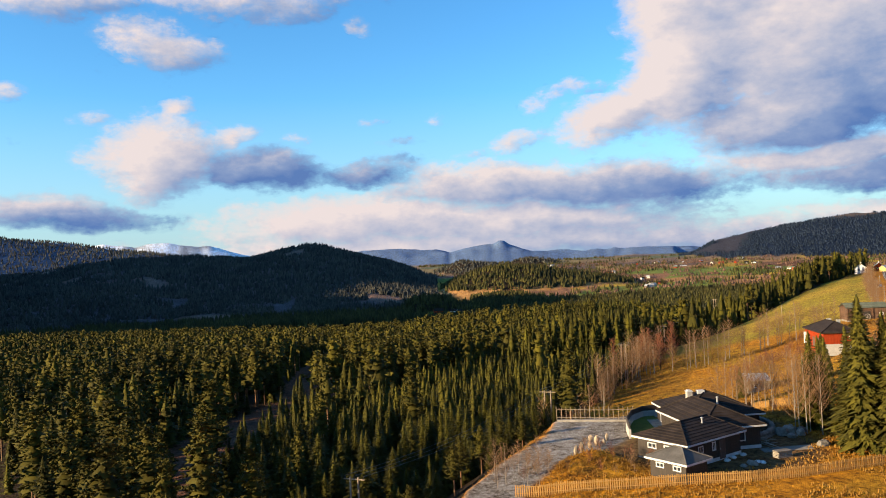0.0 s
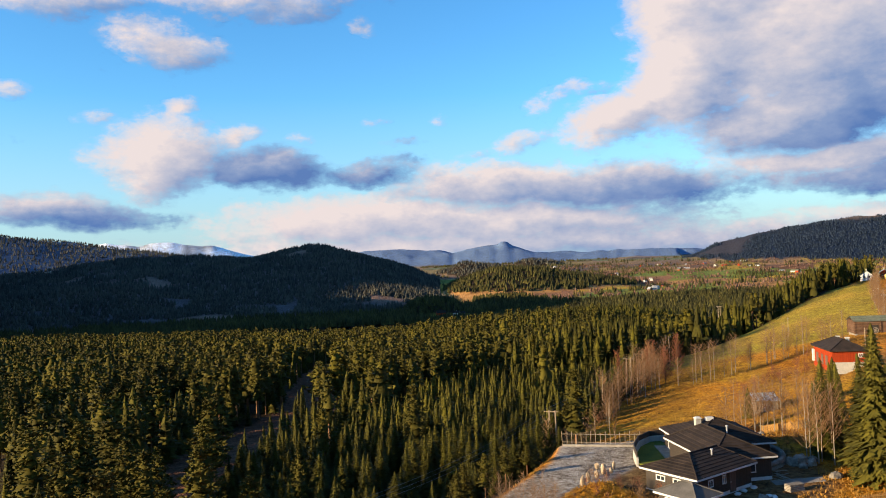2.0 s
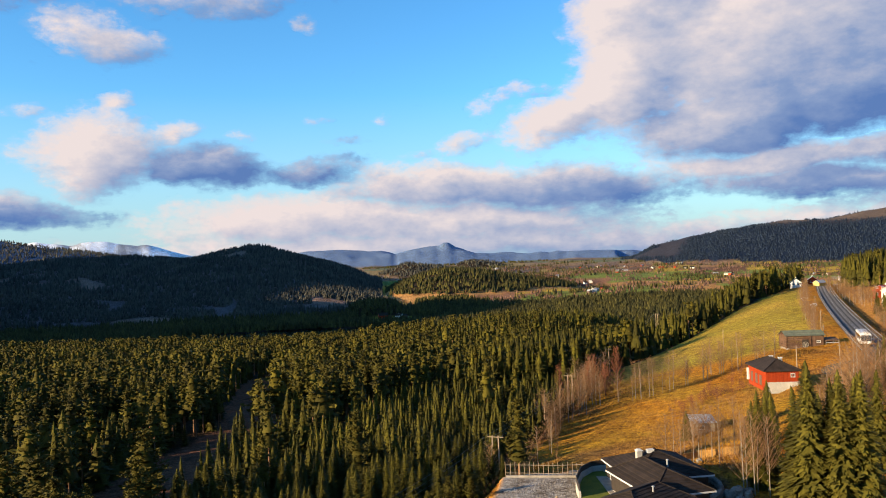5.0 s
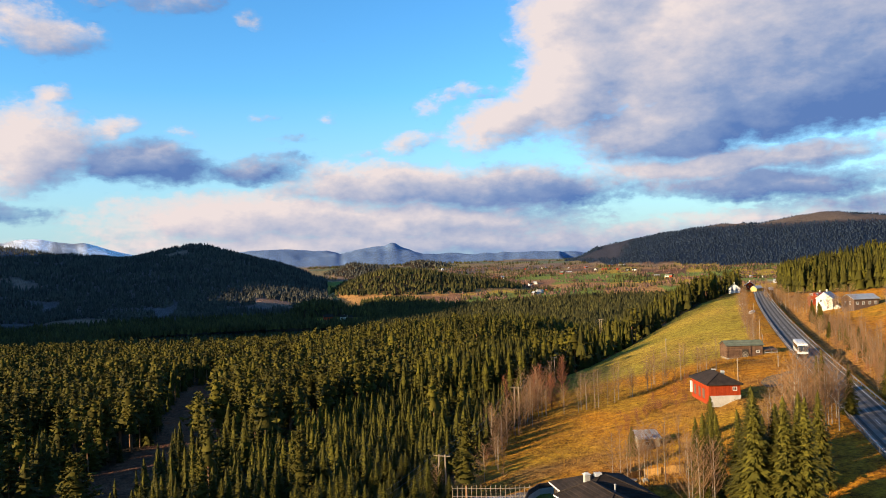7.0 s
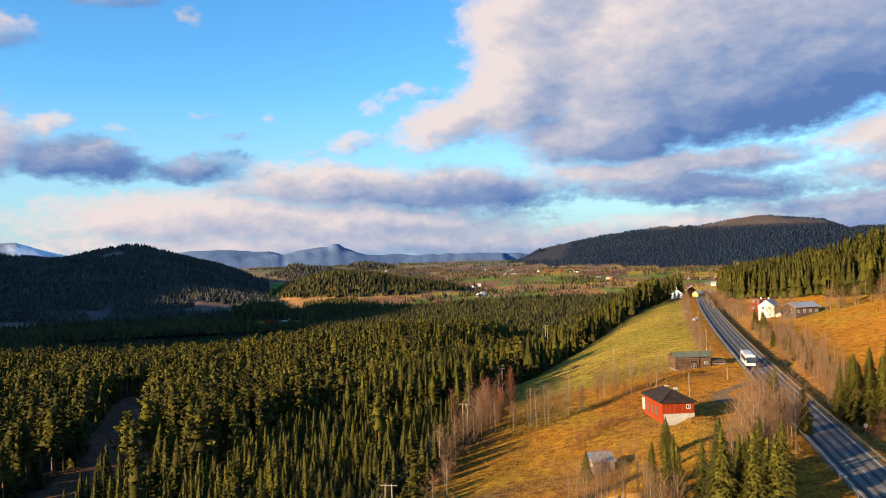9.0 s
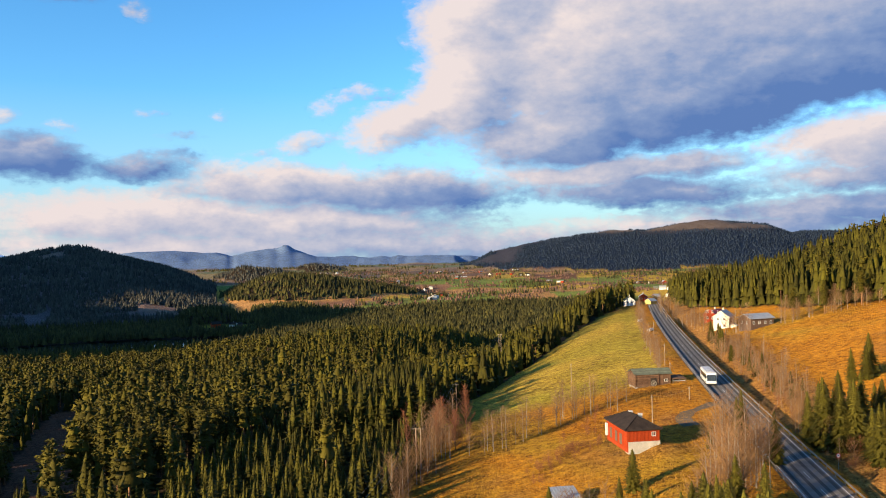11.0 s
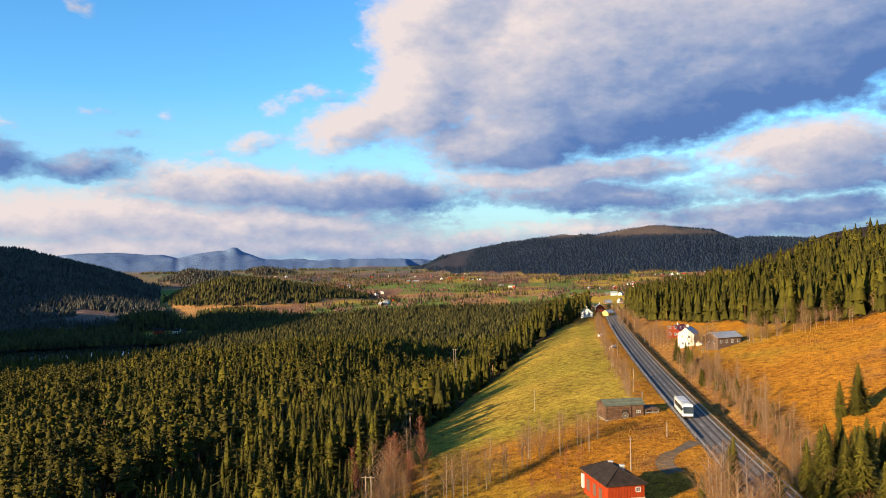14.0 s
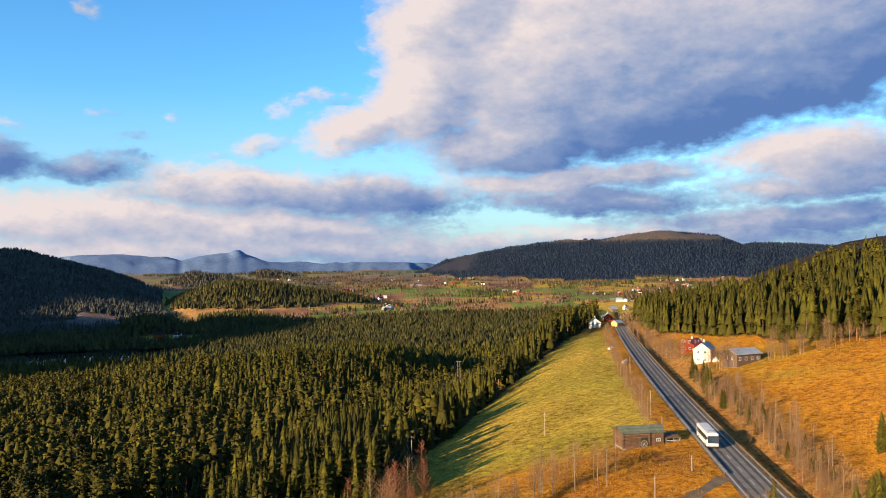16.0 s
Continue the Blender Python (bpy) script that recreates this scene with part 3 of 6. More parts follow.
def land_cover(x, y, z, kind):
    n_ = x.size
    col = np.zeros((n_, 3))
    r, az_ = polar(x, y)
    u = across(x, y)
    col[:] = C["heath"]

    def lay(mask, name, amount=1.0):
        m_ = (np.asarray(mask, float) * amount)[:, None]
        col[:] = col * (1 - m_) + np.array(C[name]) * m_
    # the long hay field beside the road, and its rough lower end
    fld = smooth(-78, -70, u) * smooth(-9, -13, u) * smooth(205, 222, y + 0.25 * u) * smooth(470, 440, y)
    lay(fld, "meadow")
    lay(fld * smooth(-0.1, 0.5, fbm(x, y, 45, 70) + 0.2), "green", 0.7)
    lay(fld * smooth(0.1, 0.6, fbm(u * 4.0, y * 0.35, 34, 77)), "green", 0.6)
    lay(smooth(20, 30, u) * smooth(110, 60, u) * (y > 60), "dry", 0.7)
    lay(smooth(0.0, 0.7, fbm(x, y, 24, 76)) * (r < 420), "green", 0.55)
    lay(smooth(5, 8, u) * smooth(22, 16, u), "verge")
    lay(smooth(0.15, 0.6, fbm(x, y, 16, 71)) * (np.abs(u) > 8) * (r < 500) * (1 - fld), "brush", 0.6)
    lay(smooth(1.1, 0.9, np.hypot((x - 31) / 13, (y - 97) / 13)), "dirt", 0.8)
    lay(smooth(0.0, 0.5, fbm(x, y, 7, 73)) * smooth(1.2, 0.8, np.hypot((x - 40) / 17, (y - 108) / 13)), "dirt", 0.8)
    cx, half = drive_line(y)
    lay(smooth(half + 0.6, half - 0.3, np.abs(x - cx)) * (y > 60) * (y < 115), "gravel")
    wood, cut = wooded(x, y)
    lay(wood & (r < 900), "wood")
    lay(cut, "clear")
    # valley: patchwork of fields
    far = (r > 850) & (kind < 0)
    wx, wy = x + 45 * fbm(x, y, 190, 80), y + 70 * fbm(x, y, 260, 79)
    ci, cj = np.floor((0.94 * wx - 0.34 * wy) / 135), np.floor((0.34 * wx + 0.94 * wy) / 190)
    patch = np.sin(ci * 12.99 + cj * 78.23) * 43758.55
    patch = patch - np.floor(patch)
    lay(far, "valley")
    for lo_, hi_, name in ((0.0, 0.18, "tan"), (0.18, 0.46, "meadow"), (0.46, 0.72, "lush"), (0.72, 0.82, "brush"), (0.82, 0.90, "plough")):
        lay(far & (patch >= lo_) & (patch < hi_), name)
    lay(far * smooth(0.2, 0.6, fbm(x, y, 70, 86)), "brush", 0.6)
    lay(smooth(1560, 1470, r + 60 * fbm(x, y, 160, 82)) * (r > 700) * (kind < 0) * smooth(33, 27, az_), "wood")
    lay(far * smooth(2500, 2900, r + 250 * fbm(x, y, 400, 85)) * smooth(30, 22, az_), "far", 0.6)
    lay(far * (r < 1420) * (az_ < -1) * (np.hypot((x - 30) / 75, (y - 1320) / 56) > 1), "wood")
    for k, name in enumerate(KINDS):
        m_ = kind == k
        # the far range and left ridge take the haze-tinted colours
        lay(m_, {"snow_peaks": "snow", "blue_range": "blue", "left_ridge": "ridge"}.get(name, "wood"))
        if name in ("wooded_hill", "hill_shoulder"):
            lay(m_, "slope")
            lay(m_ * smooth(0.30, 0.50, fbm(x, y, 200, 95)), "felled")
        # cloud shade and haze are in the mountain's ground colour; its top stays brown
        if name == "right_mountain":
            lay(m_, "shaded_mountain")
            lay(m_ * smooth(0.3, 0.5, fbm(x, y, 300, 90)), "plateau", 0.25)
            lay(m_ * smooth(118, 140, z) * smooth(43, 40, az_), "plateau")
        if name == "field_hill":
            lay(m_ & (z < -37 + 12 * fbm(x, y, 130, 91)) & (r < 1930), "tan")
        if name == "snow_peaks":
            lay(m_ * smooth(-0.15, 0.25, fbm(x, y, 110, 92)), "rock", 0.8)
    lay(np.hypot((x - 30) / 75, (y - 1320) / 56) < 1, "green", 0.9)
    return col


def build_ground():
    azs = np.concatenate([np.arange(-36, 58, 0.2), np.arange(58, 324, 3.0)])
    rs = np.concatenate([[0.5, 5, 10], 15 * 1.0205 ** np.arange(0, 287)])
    rs = rs[rs < 4960]
    A, R = np.meshgrid(np.radians(azs), rs)
    x, y = EYE0[0] + R * np.sin(A), EYE0[1] + R * np.cos(A)
    z, kind = land(x.ravel(), y.ravel())
    na, nr = len(azs), len(rs)
    i = np.arange(nr - 1)[:, None] * na
    j = np.arange(na)[None, :]
    jn = (j + 1) % na
    quads = np.stack([i + j, i + jn, i + na + jn, i + na + j], -1).reshape(-1, 4)[:, ::-1]
    me = bpy.data.meshes.new("ground")
    co = np.stack([x.ravel(), y.ravel(), z], -1)
    me.vertices.add(len(co))
    me.vertices.foreach_set("co", co.ravel())
    me.loops.add(quads.size)
    me.loops.foreach_set("vertex_index", quads.ravel().astype(np.int32))
    me.polygons.add(len(quads))
    me.polygons.foreach_set("loop_start", np.arange(0, quads.size, 4).astype(np.int32))
    me.polygons.foreach_set("use_smooth", np.ones(len(quads), bool))
    me.update(calc_edges=True)
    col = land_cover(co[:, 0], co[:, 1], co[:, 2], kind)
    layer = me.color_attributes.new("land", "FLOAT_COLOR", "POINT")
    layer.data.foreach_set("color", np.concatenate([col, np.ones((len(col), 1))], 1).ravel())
    me.materials.append(M["ground"])
    return tagged(new("ground", me), "autumn hillside, valley floor and mountains of dry grass", "ground", kind="structure")


build_ground()

# ---- mesh helpers ----
class Shape:
    """Collects vertices and faces of one part."""

    def __init__(self):
        self.v, self.f = [], []

    def face(self, *pts):
        n = len(self.v)
        self.v += [tuple(p) for p in pts]
        self.f.append(tuple(range(n, n + len(pts))))
        return self

    def box(self, x0, x1, y0, y1, z0, z1, m=None):
        n = len(self.v)
        pts = [Vector(p) for p in ((x0, y0, z0), (x1, y0, z0), (x1, y1, z0), (x0, y1, z0), (x0, y0, z1), (x1, y0, z1), (x1, y1, z1), (x0, y1, z1))]
        self.v += [tuple(m @ p) if m else tuple(p) for p in pts]
        self.f += [tuple(n + i for i in q) for q in ((3, 2, 1, 0), (4, 5, 6, 7), (0, 1, 5, 4), (1, 2, 6, 5), (2, 3, 7, 6), (3, 0, 4, 7))]
        return self

    def tube(self, a, b, ra, rb, sides=6, cap=True):
        a, b = Vector(a), Vector(b)
        d = (b - a).normalized()
        s = d.cross(Vector((0, 0, 1)) if abs(d.z) < 0.95 else Vector((1, 0, 0))).normalized()
        t = d.cross(s)
        n = len(self.v)
        for p, r in ((a, ra), (b, rb)):
            for k in range(sides):
                q = 2 * math.pi * k / sides
                self.v.append(tuple(p + s * (r * math.cos(q)) + t * (r * math.sin(q))))
        for k in range(sides):
            self.f.append((n + k, n + (k + 1) % sides, n + sides + (k + 1) % sides, n + sides + k))
        if cap:
            self.f.append(tuple(n + sides + k for k in range(sides)))
            self.f.append(tuple(n + k for k in reversed(range(sides))))
        return self

    def slab(self, pts, thick):
        """A polygon with thickness below it."""
        n, k = len(self.v), len(pts)
        self.v += [tuple(p) for p in pts] + [(p[0], p[1], p[2] - thick) for p in pts]
        self.f.append(tuple(range(n, n + k)))
        self.f.append(tuple(range(n + 2 * k - 1, n + k - 1, -1)))
        for i in range(k):
            j = (i + 1) % k
            self.f.append((n + i, n + k + i, n + k + j, n + j))
        return self

    def mesh(self, name, mat, smooth_=False):
        me = bpy.data.meshes.new(name)
        me.from_pydata(self.v, [], self.f)
        me.materials.append(mat)
        if smooth_:
            me.polygons.foreach_set("use_smooth", [True] * len(me.polygons))
        return me


def part(name, shape, mat, parent, label="", smooth_=False):
    ob = new(name, shape.mesh(name, mat, smooth_) if isinstance(shape, Shape) else shape)
    ob.parent = parent
    if label:
        ob["label"] = label
    return ob


def thing(name, m, label, category, group="", kind=""):
    ob = new(name)
    ob.empty_display_size = 0.5
    ob.matrix_world = m
    return tagged(ob, label, category, group, kind)


def tri_mesh(name, V, F, mats, idx=None, smooth_=False):
    me = bpy.data.meshes.new(name)
    me.vertices.add(len(V))
    me.vertices.foreach_set("co", np.asarray(V, np.float32).ravel())
    F = np.asarray(F, np.int32)
    me.loops.add(F.size)
    me.loops.foreach_set("vertex_index", F.ravel())
    me.polygons.add(len(F))
    me.polygons.foreach_set("loop_start", np.arange(0, F.size, 3).astype(np.int32))
    for m in mats:
        me.materials.append(m)
    if idx is not None:
        me.polygons.foreach_set("material_index", np.asarray(idx, np.int32))
    me.update(calc_edges=True)
    return me


def stone_shape(rng, rx, ry, rz, lumps=0.25, rings=5, sides=8):
    """A rounded, uneven stone that stands on z = 0."""
    s = Shape()
    ph = [rng.uniform(0, 6.28) for _ in range(4)]
    rows = []
    for i in range(rings + 1):
        a = math.pi * (0.03 + 0.94 * i / rings)
        row = []
        for k in range(sides):
            b = 2 * math.pi * k / sides
            w = 1 + lumps * (math.sin(2 * b + ph[0] + a) + math.sin(3 * b + ph[1] - 2 * a) + math.sin(5 * a + ph[2])) / 2
            row.append(len(s.v))
            s.v.append((rx * w * math.sin(a) * math.cos(b), ry * w * math.sin(a) * math.sin(b), rz * (0.8 + 0.9 * math.cos(a) * w)))
        rows.append(row)
    for i in range(rings):
        for k in range(sides):
            s.f.append((rows[i][k], rows[i + 1][k], rows[i + 1][(k + 1) % sides], rows[i][(k + 1) % sides]))
    s.f.append(tuple(rows[0]))
    s.f.append(tuple(reversed(rows[-1])))
    return s

# ---- trees: every model is 1 m tall and scaled to its height ----
def spruce_shape(seed, whorls, per, blades, wide, tiers, tips=7, bare=0.04, fine=1.0):
    """Spruce: a dark inner skirt and whorls of branches, each a row of small drooping sprays."""
    rng = random.Random(seed)
    core, core_f = skirt_crown(seed, tiers, tips, wide * 0.66, bare)
    V, F = [], []
    for k in range(whorls):
        t = (k + 0.15) / whorls
        z = bare + (0.97 - bare) * t ** 0.94
        rad = wide * ((1 - t) ** 0.80 + 0.03) * rng.uniform(0.82, 1.12)
        if t < 0.12:
            rad *= 0.75 + 2 * t
        a0 = rng.uniform(0, 6.28)
        for j in range(per):
            a = a0 + 6.2832 * (j + rng.uniform(-0.35, 0.35)) / per
            out, side = np.array((math.cos(a), math.sin(a), 0.0)), np.array((-math.sin(a), math.cos(a), 0.0))
            ln = rad * rng.uniform(0.72, 1.22)
            fall = 0.50 - 0.55 * t
            for b in range(blades):
                q = 0.42 + (0.45 + 0.12 * (fine < 1)) * (b + rng.random()) / blades
                p = out * (ln * q) + np.array((0, 0, z - fall * ln * q + rng.uniform(-0.008, 0.008)))
                w = fine * ln * rng.uniform(0.16, 0.27) * (1.25 - 0.5 * q) * (5 / blades) ** 0.4 + 0.003
                l = (ln * (1.05 - q) * fine ** 0.6 + 0.01) * rng.uniform(0.8, 1.25)
                tip = p + out * l + side * (l * rng.uniform(-0.7, 0.7)) + np.array((0, 0, -l * rng.uniform(0.15, 0.85) * (1 - 0.6 * t)))
                n = len(V)
                V += [p - side * w + np.array((0, 0, -0.3 * w)), p + side * w + np.array((0, 0, rng.uniform(-0.5, 0.3) * w)), tip]
                F.append((n, n + 1, n + 2))
    n = len(V)
    V += [np.array((0.008, 0, 0.94)), np.array((-0.005, 0.007, 0.94)), np.array((-0.005, -0.007, 0.94)), np.array((0, 0, 1.0))]
    F += [(n, n + 1, n + 3), (n + 1, n + 2, n + 3), (n + 2, n, n + 3)]
    return np.concatenate([core, np.array(V)]), np.concatenate([core_f, np.array(F) + len(core)])


def stem(h0, h1, r0, r1, sides=6, lean=0.0):
    V, F = [], []
    for z, r in ((h0, r0), ((h0 + h1) / 2, (r0 + r1) / 2), (h1, r1)):
        for k in range(sides):
            a = 2 * math.pi * k / sides
            V.append((r * math.cos(a) + lean * z * z, r * math.sin(a), z))
    for i in (0, 1):
        for k in range(sides):
            a, b, c, d = i * sides + k, i * sides + (k + 1) % sides, (i + 1) * sides + (k + 1) % sides, (i + 1) * sides + k
            F += [(a, b, c), (a, c, d)]
    return np.array(V, float), np.array(F)


def skirt_crown(seed, tiers, tips, wide, bare=0.04):
    """Spruce crown as overlapping skirts whose rims end in branch tips; one side may be thinner."""
    rng = random.Random(seed)
    V, F = [], []
    lean = rng.uniform(0, 6.28)
    for k in range(tiers):
        t = k / tiers
        z0 = bare + (1 - bare) * t ** 0.92
        z1 = min(1.0, z0 + (1 - bare) * (1.9 / tiers) * (1.1 - 0.3 * t))
        rad = wide * ((1 - t) ** 0.82 * 0.95 + 0.05) * rng.uniform(0.85, 1.12)
        n = len(V)
        for j in range(2 * tips):
            a = 3.1416 * (j + rng.uniform(-0.25, 0.25)) / tips + k
            q = rad * (rng.uniform(0.85, 1.25) if j % 2 else rng.uniform(0.30, 0.62)) * (1 + 0.12 * math.cos(a - lean))
            V.append((q * math.cos(a), q * math.sin(a), z0 + (rng.uniform(-0.045, 0.0) if j % 2 else rng.uniform(0.0, 0.03))))
        V.append((rng.uniform(-0.008, 0.008), rng.uniform(-0.008, 0.008), 1.0 if k == tiers - 1 else z1))
        F += [(n + j, n + (j + 1) % (2 * tips), n + 2 * tips) for j in range(2 * tips)]
    return np.array(V), np.array(F)


def pine_shape(seed, clumps, blades, wide=0.16, low=0.40, size=0.062):
    """Pine crown: needle clumps on the ends of its boughs, narrowing to a rounded top, each a lump with loose sprays round it."""
    rng = random.Random(seed)
    V, F = [], []
    tiers = max(3, clumps // 10)
    for k in range(tiers):
        t = k / tiers
        rad = wide * 0.74 * (1 - t ** 1.6) ** 0.8 * rng.uniform(0.8, 1.1)
        n = len(V)
        for j in range(8):
            q = rad * rng.uniform(0.7, 1.15) * (1 if j % 2 else 0.72)
            V.append(np.array((q * math.cos(0.785 * j + k), q * math.sin(0.785 * j + k), low + 0.02 + (0.93 - low) * t + rng.uniform(-0.02, 0.02))))
        V.append(np.array((0, 0, min(0.97, low + (0.93 - low) * (t + 1.7 / tiers)))))
        F += [(n + j, n + (j + 1) % 8, n + 8) for j in range(8)]
    for k in range(clumps):
        t = (k + rng.random()) / clumps
        t = t ** 0.85
        z = low + (0.965 - low) * t
        env = wide * (0.62 + 1.5 * t if t < 0.25 else (1 - ((t - 0.25) / 0.78) ** 1.7) ** 0.75)
        reach = env * rng.uniform(0.25, 0.95)
        a = k * 2.399 + rng.uniform(-0.5, 0.5)
        c = np.array((reach * math.cos(a), reach * math.sin(a), z - 0.10 * reach))
        rad = size * rng.uniform(0.75, 1.25) * (1.12 - 0.45 * t) * (30 / clumps) ** 0.33
        n = len(V)
        for d in ((1, 0, 0), (0, 1, 0), (-1, 0, 0), (0, -1, 0), (0, 0, 1), (0, 0, -1)):
            V.append(c + np.array(d) * rad * np.array((0.80, 0.80, 0.42)) * rng.uniform(0.6, 1.05) + np.array([rng.uniform(-0.2, 0.2) * rad for _ in range(3)]))
        F += [(n, n + 1, n + 4), (n + 1, n + 2, n + 4), (n + 2, n + 3, n + 4), (n + 3, n, n + 4), (n + 1, n, n + 5), (n + 2, n + 1, n + 5), (n + 3, n + 2, n + 5), (n, n + 3, n + 5)]
        for j in range(blades):
            d = np.array([rng.gauss(0, 1), rng.gauss(0, 1), rng.gauss(0.25, 0.8)])
            d /= np.linalg.norm(d) + 1e-6
            e = np.cross(d, [rng.gauss(0, 1) for _ in range(3)])
            e /= np.linalg.norm(e) + 1e-6
            p = c + d * rad * 0.55 * np.array((1, 1, 0.7))
            w = rad * rng.uniform(0.22, 0.40) * (14 / max(blades, 4)) ** 0.40
            n = len(V)
            V += [p - e * w, p + e * w, p + d * rad * rng.uniform(0.6, 1.15) * np.array((1, 1, 0.7)) + np.array((0, 0, 0.12 * rad))]
            F.append((n, n + 1, n + 2))
    return np.array(V), np.array(F)


def spur(V, F, a, b, ra, rb):
    """A three-sided twig."""
    a, b = np.array(a, float), np.array(b, float)
    d = b - a
    s = np.cross(d, (0.3, 0.5, 0.8))
    s /= np.linalg.norm(s) + 1e-9
    t = np.cross(d, s)
    t /= np.linalg.norm(t) + 1e-9
    n = len(V)
    for p, r in ((a, ra), (b, rb)):
        for k in range(3):
            q = 2.0944 * k
            V.append(p + s * r * math.cos(q) + t * r * math.sin(q))
    for k in range(3):
        j = (k + 1) % 3
        F += [(n + k, n + j, n + 3 + j), (n + k, n + 3 + j, n + 3 + k)]


def bare_crown(seed, limbs, twigs, low=0.25, spread=0.20, thick=0.0030):
    """Limbs, side branches and fine twigs of a leafless broadleaf."""
    rng = random.Random(seed)
    V, F = [], []
    for k in range(limbs):
        t = (k + rng.random()) / limbs
        z = low + (0.95 - low) * t
        a = k * 2.4 + rng.uniform(-0.4, 0.4)
        ln = spread * (1.15 - 0.85 * t) * rng.uniform(0.7, 1.2)
        up = ln * rng.uniform(0.9, 1.6)
        p0 = np.array((0, 0, z - 0.02))
        p1 = p0 + np.array((math.cos(a) * ln * 0.55, math.sin(a) * ln * 0.55, up * 0.45))
        p2 = p0 + np.array((math.cos(a) * ln, math.sin(a) * ln, up))
        spur(V, F, p0, p1, thick * 1.6, thick)
        spur(V, F, p1, p2, thick, thick * 0.4)
        for j in range(twigs):
            s = rng.uniform(0.15, 1.0)
            q = p0 + (p1 - p0) * min(1, 2 * s) if s < 0.5 else p1 + (p2 - p1) * (2 * s - 1)
            b = a + rng.uniform(-1.6, 1.6)
            l2 = ln * rng.uniform(0.25, 0.6)
            e = q + np.array((math.cos(b) * l2, math.sin(b) * l2, l2 * rng.uniform(0.2, 1.4)))
            spur(V, F, q, e, thick * 0.5, thick * 0.25)
            n = len(V)
            for _ in range(2):
                c = b + rng.uniform(-1.2, 1.2)
                e2 = q + (e - q) * rng.uniform(0.3, 0.9)
                tip = e2 + np.array((math.cos(c), math.sin(c), rng.uniform(0.1, 1.2))) * l2 * 0.6
                off = np.array((-math.sin(c), math.cos(c), 0)) * thick * 0.55
                n = len(V)
                V += [e2 - off, e2 + off, tip]
                F += [(n, n + 1, n + 2)]
    return np.array(V), np.array(F)


def cone_tree(seed, tiers, sides, wide):
    """Far conifer: ragged stacked skirts."""
    rng = random.Random(seed)
    V, F = [], []
    for k in range(tiers):
        z0, z1 = 0.06 + 0.94 * k / tiers * 0.9, min(1.0, 0.06 + 0.94 * (k + 1.75) / tiers)
        rad = wide * (1 - 0.80 * k / tiers)
        n = len(V)
        for j in range(sides):
            a = 6.2832 * (j + rng.uniform(-0.25, 0.25)) / sides
            q = rad * rng.uniform(0.65, 1.25)
            V.append((q * math.cos(a), q * math.sin(a), z0 + rng.uniform(-0.03, 0.05)))
        V.append((rng.uniform(-0.01, 0.01), rng.uniform(-0.01, 0.01), z1 if k < tiers - 1 else 1.0))
        F += [(n + j, n + (j + 1) % sides, n + sides) for j in range(sides)]
    return np.array(V), np.array(F)


def joined(name, models, which, pos, height, width, mats, slots):
    """Many trees as one mesh. models: (V, F, material slot per face)."""
    VV, FF, II, base = [], [], [], 0
    rs = np.random.RandomState(5)
    turn = rs.uniform(0, 6.283, len(pos))
    for k, (V, F, I) in enumerate(models):
        sel = np.where(which == k)[0]
        if not len(sel):
            continue
        c, s = np.cos(turn[sel])[:, None], np.sin(turn[sel])[:, None]
        hw = (height[sel] * width[sel])[:, None]
        X = (V[None, :, 0] * c - V[None, :, 1] * s) * hw + pos[sel, 0:1]
        Y = (V[None, :, 0] * s + V[None, :, 1] * c) * hw + pos[sel, 1:2]
        Z = V[None, :, 2] * height[sel][:, None] + pos[sel, 2:3]
        VV.append(np.stack([X, Y, Z], -1).reshape(-1, 3))
        FF.append((F[None] + (np.arange(len(sel)) * len(V))[:, None, None] + base).reshape(-1, 3))
        II.append(np.tile(I, len(sel)))
        base += len(sel) * len(V)
    return tri_mesh(name, np.concatenate(VV), np.concatenate(FF), mats, np.concatenate(II))


def with_stem(crown, st, slot, bark=2):
    V, F = crown
    V2, F2 = st
    return np.concatenate([V, V2]), np.concatenate([F, F2 + len(V)]), np.concatenate([np.full(len(F), slot), np.full(len(F2), bark)])


def scatter(xr, yr, step, seed):
    rs = np.random.RandomState(seed)
    gx, gy = np.meshgrid(np.arange(*xr, step), np.arange(*yr, step))
    x = gx.ravel() + rs.uniform(-0.48, 0.48, gx.size) * step
    y = gy.ravel() + rs.uniform(-0.48, 0.48, gx.size) * step
    return x, y, rs


SPRUCES = [(tri_mesh("spruce_crown", *spruce_shape(s, 24, 9, 4, w, 14), [M["spruce"]]), tri_mesh("spruce_trunk", *stem(-0.03, 0.9, 0.014, 0.002), [M["bark"]]))
           for s, w in ((1, 0.19), (2, 0.165), (3, 0.205), (4, 0.175), (5, 0.195))]
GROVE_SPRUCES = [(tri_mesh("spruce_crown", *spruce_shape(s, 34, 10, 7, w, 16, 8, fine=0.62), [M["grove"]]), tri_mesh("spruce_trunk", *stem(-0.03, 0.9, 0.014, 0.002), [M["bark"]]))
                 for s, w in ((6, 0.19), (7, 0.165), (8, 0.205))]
PINES = [(tri_mesh("pine_crown", *pine_shape(s, 90, 8, w, lo, 0.046), [M["pine"]]), tri_mesh("pine_trunk", *stem(-0.03, 0.93, 0.013, 0.004, 6, ln), [M["pine_bark"]]))
         for s, lo, w, ln in ((11, 0.34, 0.140, 0.01), (12, 0.42, 0.150, -0.015), (13, 0.26, 0.145, 0.0), (14, 0.36, 0.125, 0.005))]
